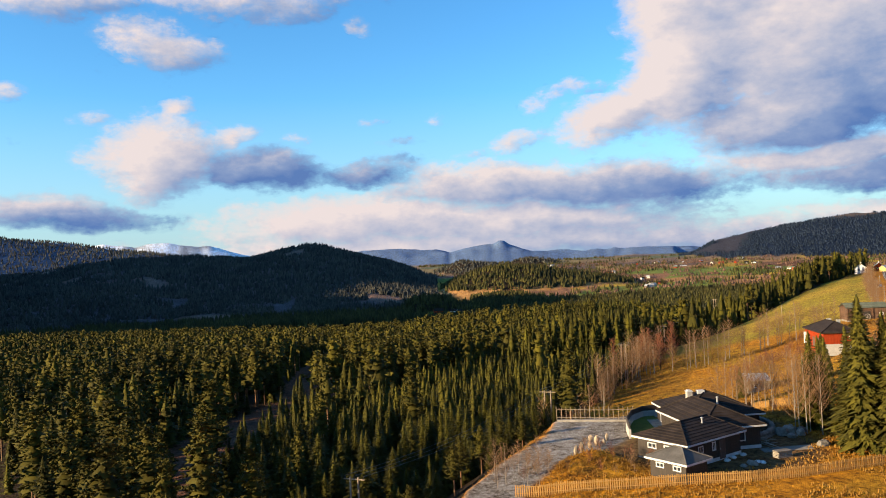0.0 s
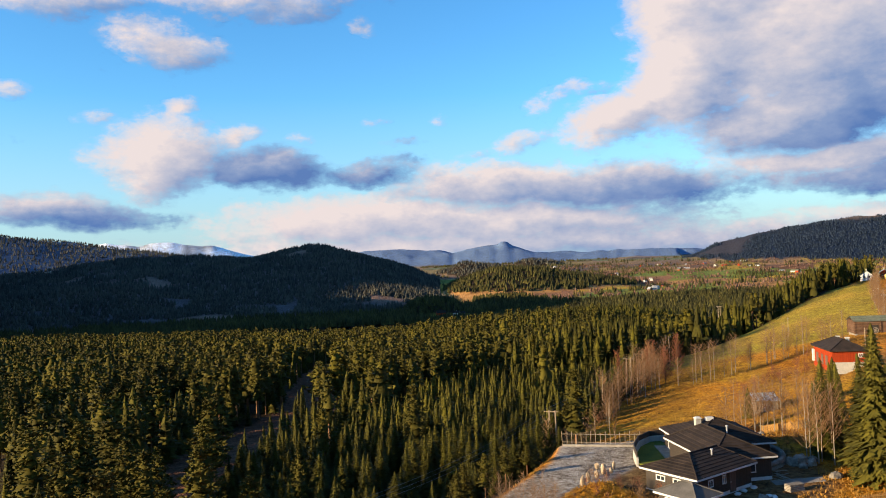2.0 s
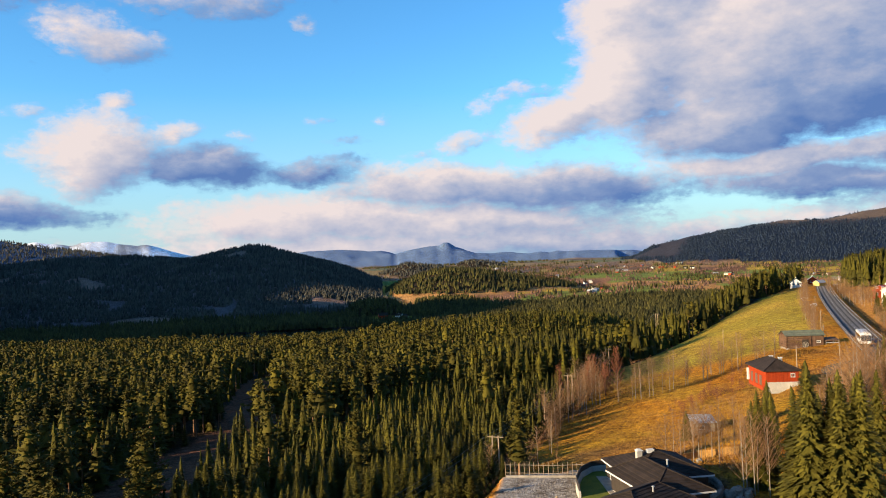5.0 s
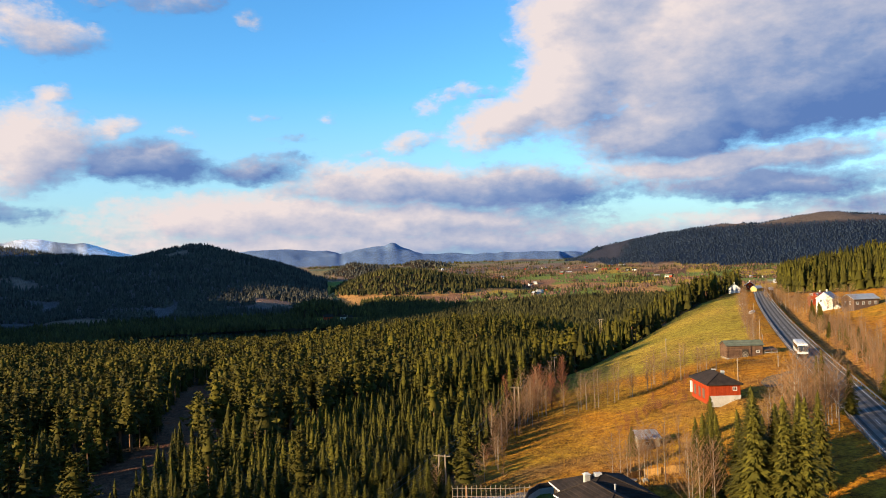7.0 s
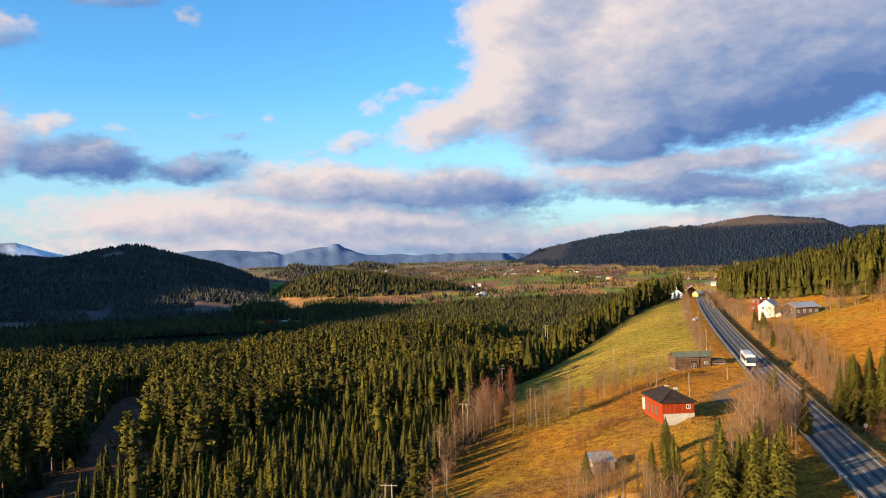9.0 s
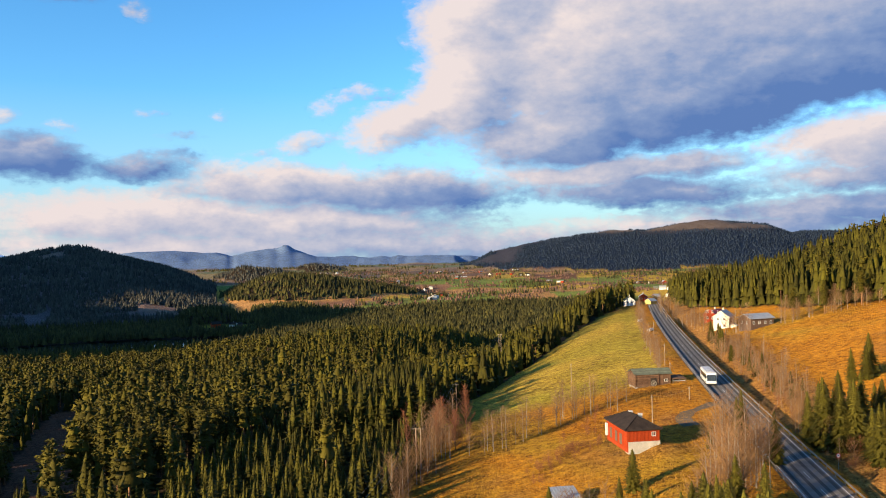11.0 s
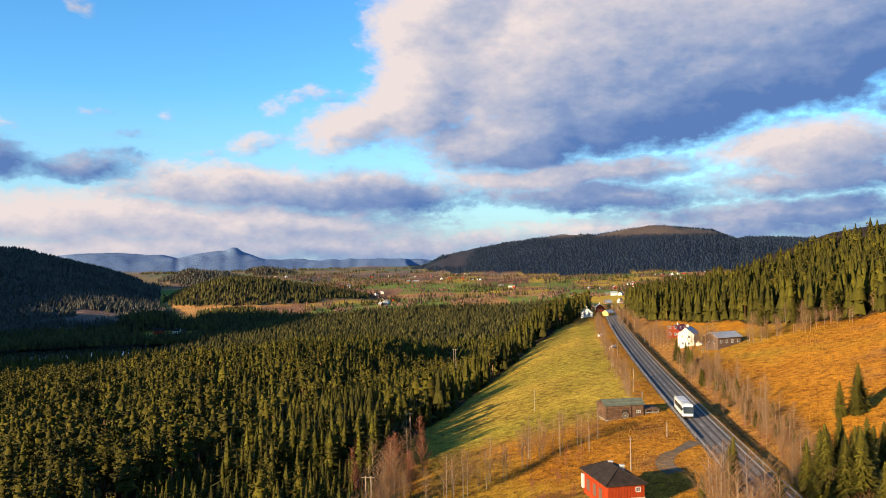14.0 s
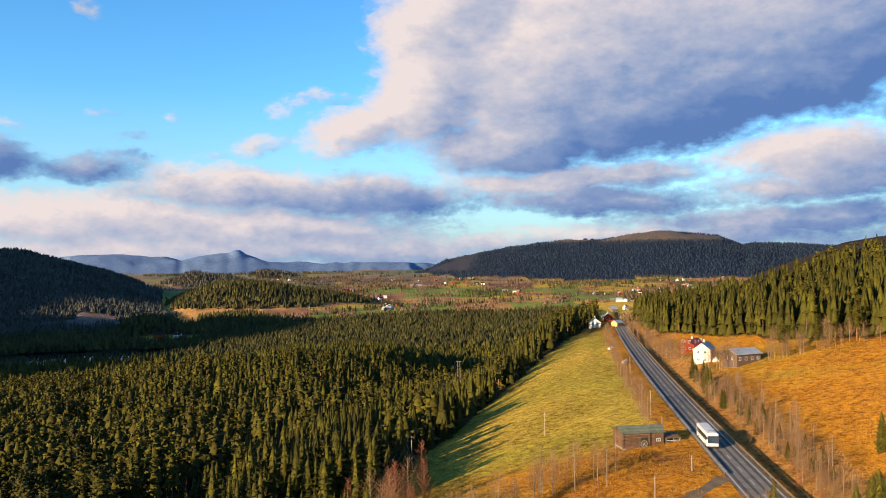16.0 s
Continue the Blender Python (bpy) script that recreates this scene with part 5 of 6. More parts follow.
dark_house()


def garage():
    t = thing("outbuilding", pose(22.2, 85.1, 11.75, 0, 0, 34.8 - 90), "small black timber outbuilding with white windows and grey hipped roof", "shed")
    wing(t, Matrix(), 4.2, 3.2, -0.2, 2.25, 0.95, 0.35, (1, 1), M["black_wood"], M["garage_roof"], tiles=False)
    for x in (1.2, 3.2):
        window(t, pose(x, 0, 1.6, 0, 0, 180), 0.95, 0.5, bars=1)


garage()


def garden():
    """Retaining wall, lawn and terrace west of the rear wing."""
    t = thing("garden_wall", pose(0, 0, 11.6), "curved pale retaining wall with dark rail round the lawn", "wall")
    line_ = [(24.4, 101.6), (25.0, 105.5), (26.6, 109.5), (28.6, 111.8), (30.6, 112.2)]
    for (x0, y0), (x1, y1) in zip(line_, line_[1:]):
        d = Vector((x1 - x0, y1 - y0, 0))
        m = pose(x0, y0, 0, 0, 0, math.degrees(math.atan2(d.y, d.x)))
        p = part("wall_panel", Shape().box(0, d.length + 0.05, -0.12, 0.12, -0.4, 1.3), M["concrete"], t)
        p.matrix_local = m
        q = part("rail", Shape().box(0, d.length + 0.05, -0.05, 0.05, 1.3, 1.95), M["black_wood"], t, "dark wooden rail")
        q.matrix_local = m
    s = Shape()
    s.slab([(24.6, 101.4, 0.62), (29.9, 98.4, 0.62), (30.1, 111.8, 0.62), (28.7, 111.6, 0.62), (26.8, 109.3, 0.62), (25.2, 105.4, 0.62)], 0.7)
    tagged(new("lawn", s.mesh("lawn", M["lawn"])), "mown green lawn beside the house", "lawn", kind="structure").location = (0, 0, 11.6)
    p = Shape().slab([(27.9, 100.0, 0.72), (29.9, 99.0, 0.72), (30.15, 108.8, 0.72), (28.5, 109.2, 0.72)], 0.3)
    tagged(new("terrace", p.mesh("terrace", M["grey_wood"])), "grey plank terrace along the patio doors", "terrace").location = (0, 0, 11.6)


garden()


def curved_wall():
    t = thing("retaining_wall", pose(0, 0, 11.9), "low dark stone retaining wall behind the house", "wall")
    rng = random.Random(4)
    blk = [stone_shape(random.Random(k), 0.55, 0.35, 0.36, 0.15, 4, 7).mesh("block", M["stone"]) for k in range(3)]
    for k in range(26):
        a = radians(-62 + 7 * k * 0.85)
        for row in range(2):
            p = part("block", blk[rng.randrange(3)], None, t)
            p.matrix_local = pose(35.2 + 6.4 * math.cos(a), 103.5 + 7.0 * math.sin(a), -0.15 + 0.55 * row, 0, 0, math.degrees(a) + 90)


curved_wall()


def plank_fence(name, line_, step, hgt, mat, label, rail=True, lean=0.0, thin=0.055, group=""):
    """Upright boards on two rails, following the ground."""
    t = thing(name, pose(0, 0, 0), label, "fence", group)
    board = Shape().box(-thin, thin, -0.012, 0.012, -0.15, hgt)
    board.v = [(x, y, z if z < 0 or abs(x) < 0.001 else z) for x, y, z in board.v]
    me = board.mesh("board", mat)
    rng = random.Random(len(name) + len(line_))
    carry = 0.0
    for (x0, y0), (x1, y1) in zip(line_, line_[1:]):
        d = Vector((x1 - x0, y1 - y0, 0))
        ang = math.degrees(math.atan2(d.y, d.x))
        s = carry
        while s < d.length:
            x, y = x0 + d.x * s / d.length, y0 + d.y * s / d.length
            p = part("board", me, None, t)
            p.matrix_local = pose(x, y, ground_z(x, y), rng.uniform(-1, 1), lean + rng.uniform(-1.5, 1.5), ang) @ Matrix.Diagonal((1, 1, rng.uniform(0.94, 1.04), 1))
            s += step
        carry = s - d.length
        if rail:
            n = max(1, int(d.length / 6))
            for k in range(n):
                a = Vector((x0, y0, 0)) + d * (k / n)
                b = Vector((x0, y0, 0)) + d * ((k + 1) / n)
                za, zb = ground_z(a.x, a.y), ground_z(b.x, b.y)
                for h in (0.25, 0.8):
                    part("rail", Shape().tube((a.x, a.y, za + h * hgt), (b.x, b.y, zb + h * hgt), 0.04, 0.04, 4), mat, t)
    return t


plank_fence("picket_fence", [(8.6, 81.7), (16.3, 81.4), (24.8, 81.7), (30.6, 81.6), (36.2, 82.4), (45.2, 84.7), (52, 88.5), (58, 92.5)], 0.21, 1.05, M["fence_wood"],
            "new orange-brown picket fence along the garden")
plank_fence("board_fence", [(44.0, 121.5), (47.5, 123.0), (52.0, 122.0), (56.5, 121.2)], 0.3, 1.15, M["fence_wood"], "pale timber fence behind the garden", thin=0.13)
plank_fence("stake_fence", [(17.6, 113.6), (20.5, 112.8), (24.0, 111.8), (27.6, 111.4)], 0.62, 1.9, M["pole"], "tall thin stakes along a low wall", thin=0.03)


def low_wall():
    s = Shape()
    s.box(0, 10.4, -0.15, 0.15, -0.6, 0.22)
    ob = new("low_wall", s.mesh("low_wall", M["stone"]))
    ob.matrix_world = pose(17.6, 113.2, 11.8, 0, 0, -12.3)
    tagged(ob, "low grey concrete wall at the end of the yard", "wall")


low_wall()


def standing_stones():
    rng = random.Random(8)
    for k, (x, y, h) in enumerate(((16.7, 95.0, 1.25), (17.7, 96.9, 1.2), (18.9, 98.4, 0.95), (19.9, 99.6, 0.9), (20.2, 100.8, 1.0), (20.9, 99.8, 0.8), (21.5, 101.2, 1.1), (19.7, 102.0, 0.8))):
        s = stone_shape(random.Random(k + 40), 0.30, 0.22, h / 1.9, 0.2, 6, 8)
        ob = new("standing_stone", s.mesh("standing_stone", M["light_stone"]))
        ob.matrix_world = pose(x, y, ground_z(x, y) - 0.08, rng.uniform(-4, 4), rng.uniform(-4, 4), rng.uniform(0, 180))
        tagged(ob, "upright pale stone at the edge of the yard", "stone", "stones along the yard")


standing_stones()


def boulders():
    rng = random.Random(18)
    spots = [(43.3, 93.3, 1.1, 0.55), (41.2, 98.6, 1.2, 0.8), (42.4, 99.4, 1.3, 0.9), (43.2, 98.2, 0.9, 0.7), (41.8, 97.4, 0.8, 0.5), (40.6, 99.6, 0.9, 0.5), (44.0, 99.8, 1.0, 0.6),
             (45.2, 116.8, 0.9, 0.5), (43.6, 117.6, 1.2, 0.5), (42.2, 117.0, 0.8, 0.4), (33.2, 87.4, 0.9, 0.4), (32.0, 86.8, 0.6, 0.3)]
    for k, (x, y, r, h) in enumerate(spots):
        ob = new("boulder", stone_shape(random.Random(k + 90), r * 0.72, r * 0.55, h * 0.75, 0.22, 6, 9).mesh("boulder", M["stone"]))
        ob.matrix_world = pose(x, y, ground_z(x, y) - 0.1, 0, 0, rng.uniform(0, 180))
        tagged(ob, "pale grey boulder lying on the dry garden slope", "boulder", "boulders round the house")


boulders()


def clutter():
    rng = random.Random(28)
    for k, (x, y) in enumerate(((33.0, 91.4), (33.6, 90.9), (32.2, 90.0), (31.2, 89.0), (33.9, 87.9), (34.3, 87.6))):
        ob = new("sack", stone_shape(random.Random(k + 140), 0.42, 0.30, 0.2, 0.12, 5, 9).mesh("sack", M["plastic"], True))
        ob.matrix_world = pose(x, y, ground_z(x, y) - 0.04, 0, 0, rng.uniform(0, 180))
        tagged(ob, "white plastic sack lying on bare ground", "sack", "sacks beside the house")
    t = thing("plank_stack", pose(37.2, 89.6, ground_z(37.2, 89.6), 0, 0, 20), "small stack of pale planks on bearers", "planks")
    for k in range(5):
        p = part("plank", Shape().box(-0.9, 0.9, -0.42, 0.42, 0, 0.1), M["grey_wood"], t)
        p.matrix_local = pose(0, 0, 0.02 + 0.15 * k, 0, 0, rng.uniform(-4, 4))
    s = Shape().slab([(0, 0, 0.06), (5.5, -0.6, 0.06), (6.2, 0.9, 0.06), (0.4, 1.5, 0.06)], 0.2)
    ob = new("gravel_patch", s.mesh("gravel_patch", M["gravel"]))
    ob.matrix_world = pose(36.2, 91.6, 12.0, 0, 0, 12)
    tagged(ob, "flat heap of grey gravel beside the house", "gravel")
    for k in range(9):
        x, y = 37.6 + rng.uniform(-0.6, 0.6), 94.5 + rng.uniform(-1.5, 1.5)
        ob = new("loose_board", Shape().box(-0.06, 0.06, -1.1, 1.1, 0, 0.04).mesh("loose_board", M["grey_wood"]))
        ob.matrix_world = pose(x, y, ground_z(x, y) + 0.1 + 0.05 * k, rng.uniform(-8, 8), 0, rng.uniform(0, 180))
        tagged(ob, "loose weathered board on a rubbish heap", "board", "boards in the heap")


clutter()


def barn():
    """Red barn with hipped black roof on a concrete basement."""
    m = pose(74.4, 154.6, 13.5, 0, 0, 81)
    t = thing("barn", m, "red boarded barn with black hipped roof on a concrete basement", "barn")
    L, W = 10.4, 6.1           # x runs away from the road's near end
    part("wall", Shape().box(0, L, -W, 0, -0.6, 3.4), M["red_wood"], t)
    part("basement", Shape().box(-0.06, 1.6, -W - 0.05, -0.25, -0.9, 1.25), M["concrete"], t, "pale concrete basement wall")
    s, a, b = hip_roof(L, W, 3.45, 1.75, 0.45, (0.95, 0.95))
    roof = part("roof", s, M["tile"], t, "black roofing felt")
    roof.matrix_local = pose(0, -W, 0)
    ridge_cap(roof, a, b, [((-0.45, -0.45, 3.45), a), ((-0.45, W + 0.45, 3.45), a), ((L + 0.45, -0.45, 3.45), b), ((L + 0.45, W + 0.45, 3.45), b)], M["tile"])
    board = Shape().box(-0.03, 0.03, -0.02, 0.03, 1.3, 3.4).mesh("batten", M["red_wood"])
    for k in range(24):
        p = part("batten", board, None, t)
        p.matrix_local = pose(-0.0, -W + 0.15 + k * (W - 0.3) / 23, 0, 0, 0, 90)
    board = Shape().box(-0.03, 0.03, -0.02, 0.03, 0.0, 3.4).mesh("batten", M["red_wood"])
    for k in range(36):
        p = part("batten", board, None, t)
        p.matrix_local = pose(0.15 + k * (L - 0.3) / 35, 0, 0)
    window(t, pose(0, -5.0, 2.5, 0, 0, 90), 0.8, 0.8, bars=1)
    for x in (3.0, 5.4, 8.2):
        # dark slab on the closed wall, its colour standing for the shade inside
        d = part("barn_door", Shape().box(-0.6, 0.6, -0.02, 0.06, 0.3, 2.2), M["brown_wall"], t, "dark panel painted as the shade of an open doorway")
        d.matrix_local = pose(x, 0.0, 0.0)
    e = part("white_corner", Shape().box(L - 0.5, L + 0.05, -0.02, 0.35, 0.3, 2.6), M["white"], t)
    for x, y in ((3.9, -4.1), (6.6, -3.3)):
        c = part("chimney", Shape().box(-0.3, 0.3, -0.3, 0.3, 4.2, 5.3), M["concrete"], t, "white-washed chimney")
        c.matrix_local = pose(x, y, 0)
        part("cap", Shape().box(-0.36, 0.36, -0.36, 0.36, 5.3, 5.4), M["white"], c)


barn()


def gable_house(name, m, L, W, hgt, rise, wall_mat, roof_mat, label, rows=(), category="house", over=0.4, chimney=True, group="", low=1.5):
    """A plain gabled house: x along the ridge. rows: heights of window rows."""
    t = thing(name, m, label, category, group)
    s = Shape()
    s.v = [(0, 0, -low), (L, 0, -low), (L, W, -low), (0, W, -low), (0, 0, hgt), (L, 0, hgt), (L, W, hgt), (0, W, hgt), (0, W / 2, hgt + rise), (L, W / 2, hgt + rise)]
    s.f = [(0, 1, 5, 4), (2, 3, 7, 6), (1, 2, 6, 9, 5), (3, 0, 4, 8, 7), (3, 2, 1, 0)]
    part("wall", s, wall_mat, t)
    r = Shape()
    k = rise / (W / 2)
    o, z = over, hgt + 0.06
    r.slab([(-o, -o, z - k * o), (L + o, -o, z - k * o), (L + o, W / 2, z + rise), (-o, W / 2, z + rise)], 0.14)
    r.slab([(L + o, W + o, z - k * o), (-o, W + o, z - k * o), (-o, W / 2, z + rise), (L + o, W / 2, z + rise)], 0.14)
    part("roof", r, roof_mat, t)
    for zz in rows:
        n = max(2, int(L / 2.6))
        for i in range(n):
            x = L * (i + 0.5) / n
            window(t, pose(x, 0, zz, 0, 0, 180), 0.95, 1.15)
            window(t, pose(x, W, zz, 0, 0, 0), 0.95, 1.15)
        for y in (W * 0.3, W * 0.7):
            window(t, pose(0, y, zz, 0, 0, 90), 0.95, 1.15)
            window(t, pose(L, y, zz, 0, 0, -90), 0.95, 1.15)
    if chimney:
        c = part("chimney", Shape().box(-0.3, 0.3, -0.3, 0.3, 0, 1.5), M["concrete"], t)
        c.matrix_local = pose(L * 0.5, W / 2, hgt + rise - 0.5)
    return t


def log_shed():
    """Old grey log barn with slate roof and an open side."""
    m = pose(110.4, 213.4, 12.8, 0, 0, -10)
    t = thing("log_barn", m, "old weathered log barn with mossy slate roof", "barn")
    L, W, H = 9.6, 5.2, 3.4
    rng = random.Random(3)
    for k in range(11):
        z = 0.1 + k * 0.31
        for y in (0, W):
            part("log", Shape().tube((-0.25, y, z), (6.3, y, z), 0.155, 0.15, 6), M["log"], t)
        for x in (0, 6.2):
            part("log", Shape().tube((x, -0.25, z + 0.15), (x, W + 0.25, z + 0.15), 0.15, 0.155, 6), M["log"], t)
    for k in range(12):
        p = part("plank", Shape().box(-0.13, 0.13, -0.02, 0.02, 0, H), M["log"], t)
        p.matrix_local = pose(6.5 + 0.27 * k, 0.0, 0)
    part("back_wall", Shape().box(6.3, L, W - 0.1, W, 0, H).box(L - 0.1, L, 0, W - 0.1, 0, H), M["log"], t)
    for x in (0.3, 3.2, 6.2, 9.4):
        part("stone_foot", stone_shape(random.Random(int(x * 9)), 0.5, 0.45, 0.5, 0.15, 4, 7), M["stone"], t).matrix_local = pose(x, 0, -0.75)
    part("under_wall", Shape().box(0.1, 6.2, 0.15, W, -1.2, 0.0), M["grey_wood"], t)
    r = Shape()
    k, rise, o = 0.42, 0.42 * W / 2, 0.45
    for side in (0, 1):
        n = 9
        for i in range(n):
            t0, t1 = i / n, (i + 1) / n
            y0, y1 = -o + (W / 2 + o) * t0, -o + (W / 2 + o) * t1
            z0, z1 = H - k * o + (rise + k * o) * t0 + 0.10, H - k * o + (rise + k * o) * t1 + 0.04
            if side:
                y0, y1 = W - y0, W - y1
                q = [(L + o, y0, z0), (-o, y0, z0), (-o, y1, z1), (L + o, y1, z1)]
            else:
                q = [(-o, y0, z0), (L + o, y0, z0), (L + o, y1, z1), (-o, y1, z1)]
            part("slate_course", Shape().slab(q, 0.06), M["slate"], t)
    part("gable", Shape().slab([(0.05, 0, H), (0.05, W, H), (0.05, W / 2, H + rise)], 0.05), M["log"], t)
    # black slab before the logs gives the opening's shade; no hole is cut
    d = part("doorway", Shape().box(4.0, 5.6, -0.22, -0.17, 0.3, 2.3), M["black_wood"], t, "dark panel painted as the shade of an open doorway")
    wh = Shape()
    for i in range(14):
        a, b = 2 * math.pi * i / 14, 2 * math.pi * (i + 1) / 14
        wh.tube((0.75 * math.cos(a), 0, 0.75 * math.sin(a)), (0.75 * math.cos(b), 0, 0.75 * math.sin(b)), 0.06, 0.06, 5, False)
    for i in range(7):
        a = math.pi * i / 7
        wh.tube((-0.72 * math.cos(a), 0, -0.72 * math.sin(a)), (0.72 * math.cos(a), 0, 0.72 * math.sin(a)), 0.03, 0.03, 4, False)
    part("cart_wheel", wh, M["grey_wood"], t, "old wooden cart wheel").matrix_local = pose(4.8, -0.35, 0.9)
    window(t, pose(8.3, -0.02, 1.6, 0, 0, 180), 1.0, 0.7)
    # lean-to beside it
    s = thing("lean_to", pose(120.4, 211.6, 12.5, 0, 0, -10), "low dark open lean-to with turf roof", "shed")
    part("roof", Shape().slab([(0, 0, 2.2), (3.6, 0, 2.2), (3.6, 3.4, 2.7), (0, 3.4, 2.7)], 0.15), M["log"], s)
    for x in (0.1, 1.9, 3.4):
        part("post", Shape().box(x - 0.08, x + 0.08, 0.1, 0.26, -0.3, 2.1), M["grey_wood"], s)
    part("back_wall", Shape().box(0, 3.6, 3.2, 3.35, -0.3, 2.45), M["log"], s)
    part("rail", Shape().box(0.2, 3.4, 0.12, 0.2, 0.9, 1.0).box(0.2, 3.4, 0.12, 0.2, 1.5, 1.6), M["white"], s)


log_shed()


def small_hut():
    t = thing("hut", pose(54.2, 140.6, ground_z(55.5, 142) + 0.1, 0, 0, -8), "small plank hut with a pale sheet-metal roof", "hut")
    part("wall", Shape().box(0, 3.6, 0, 3.0, -0.5, 1.9), M["grey_wood"], t)
    part("roof", Shape().slab([(-0.3, -0.4, 2.0), (3.9, -0.4, 2.0), (3.9, 3.4, 2.7), (-0.3, 3.4, 2.7)], 0.1), M["roof_grey"], t)
    for k in range(9):
        part("seam", Shape().slab([(-0.25 + k * 0.5, -0.4, 2.05), (-0.2 + k * 0.5, -0.4, 2.05), (-0.2 + k * 0.5, 3.4, 2.75), (-0.25 + k * 0.5, 3.4, 2.75)], 0.05), M["roof_grey"], t)
    window(t, pose(1.4, 0, 1.1, 0, 0, 180), 0.8, 0.7)


small_hut()
z_ = ground_z
gable_house("farmhouse", pose(204.6, 302.0, 15.6, 0, 0, 40), 8.4, 6.2, 5.4, 2.3, M["cream"], M["roof_grey"], "tall white two-storey farmhouse with pale roof", (1.6, 4.3))
gable_house("porch", pose(205.2, 298.2, 15.1, 0, 0, 40), 2.4, 2.2, 2.6, 0.8, M["cream"], M["roof_grey"], "small white porch before the farmhouse", (), "porch", 0.2, False)
gable_house("byre", pose(198.0, 280.0, 18.5, 0, 0, 2), 10.5, 7.0, 3.6, 1.5, M["brown_wall"], M["roof_grey"], "long brown farm building with pale metal roof", (1.9,), "byre", 0.5, False, low=3)
gable_house("red_house", pose(219.5, 331.0, 16.0, 0, 0, 28), 10.0, 6.0, 3.0, 2.2, M["red_wood"], M["red_paint"], "red wooden house behind the farmhouse", (1.6, 4.4))
gable_house("white_farm", pose(264.5, 478.0, z_(267, 480), 0, 0, 62), 10.0, 7.0, 2.6, 2.7, M["white"], M["slate"], "white gabled farmhouse with grey roof beside the road", (1.6,))
gable_house("yellow_shed", pose(272.0, 472.0, z_(274, 474), 0, 0, 20), 6.0, 4.6, 2.2, 1.5, M["yellow"], M["roof_grey"], "yellow timber outhouse beside the white farm", (), "shed", 0.3, False)
gable_house("roadside_house", pose(303.0, 527.0, z_(303, 527) + 0.4, 0, 0, 62), 7.0, 6.0, 3.0, 2.2, M["red_wood"], M["white"], "pale red house where the road bends", (1.6,))
gable_house("lake_barn", pose(4.0, 1342, z_(4.0, 1342) + 0.6, 0, 0, 10), 16, 10, 5.0, 4.0, M["red_wood"], M["tile"], "red barn with grey roof on the lake shore", (), "barn", 0.4, False)
gable_house("lake_house", pose(31.0, 1338, z_(31.0, 1338) + 0.6, 0, 0, -20), 11, 8, 4.4, 3.0, M["cream"], M["tile"], "cream farmhouse on the lake shore", (1.5,), "house")
gable_house("lake_shed", pose(45.0, 1350, z_(45.0, 1350) + 0.6, 0, 0, 30), 9, 6, 3.0, 2.4, M["brown_wall"], M["tile"], "brown outhouse on the lake shore", (), "shed", 0.3, False)


def valley_farms():
    """Scattered farmhouses and barns on the far fields."""
    rng = random.Random(123)
    n = 0
    tries = 0
    while n < 96 and tries < 4000:
        tries += 1
        if n % 4 == 0 or tries % 40 == 0:
            r0, a0 = rng.uniform(1450, 3200), rng.uniform(7, 42)
        r, a = r0 + rng.uniform(-30, 30), radians(a0 + rng.uniform(-0.9, 0.9))
        x, y = EYE0[0] + r * math.sin(a), EYE0[1] + r * math.cos(a)
        z, kind = land(np.array([x]), np.array([y]))
        if kind[0] >= 0 or (r < 1700 and math.degrees(a) < 14) or (r < 1850 and 21 < math.degrees(a) < 31):
            continue
        wall_mat, text = rng.choice(((M["white"], "white"), (M["cream"], "cream"), (M["red_wood"], "red"), (M["red_wood"], "red"), (M["brown_wall"], "brown"), (M["brown_wall"], "brown"), (M["cream"], "cream")))
        roof_mat = rng.choice((M["tile"], M["roof_grey"], M["slate"]))
        L = rng.uniform(8, 15)
        gable_house("farmhouse" if text != "red" else "farm_barn", pose(x, y, float(z[0]) + 0.3, 0, 0, rng.uniform(0, 180)), L, rng.uniform(6, 8), rng.uniform(3.0, 5.0), rng.uniform(2.2, 3.4),
                    wall_mat, roof_mat, "%s timber farm building in the wide valley" % text, (1.7,) if r < 2000 else (), "farm building", 0.5, False, "farms in the valley")
        n += 1


valley_farms()


def bales():
    for x, y, n in ((184.0, 328.2, 3), (205.5, 373.0, 3)):
        for k in range(n):
            s = Shape()
            m = pose(x + 1.35 * k * 0.9, y + 1.0 * k, ground_z(x + 1.2 * k, y + k) + 0.62, 0, 90, 28)
            s.tube((0, 0, -0.6), (0, 0, 0.6), 0.66, 0.66, 14).tube((0, 0, 0.6), (0, 0, 0.68), 0.66, 0.52, 14).tube((0, 0, -0.68), (0, 0, -0.6), 0.52, 0.66, 14)
            ob = new("hay_bale", s.mesh("hay_bale", M["plastic"], False))
            ob.matrix_world = m
            tagged(ob, "round hay bale wrapped in white plastic film", "hay bale", "bales at the field edge")


bales()


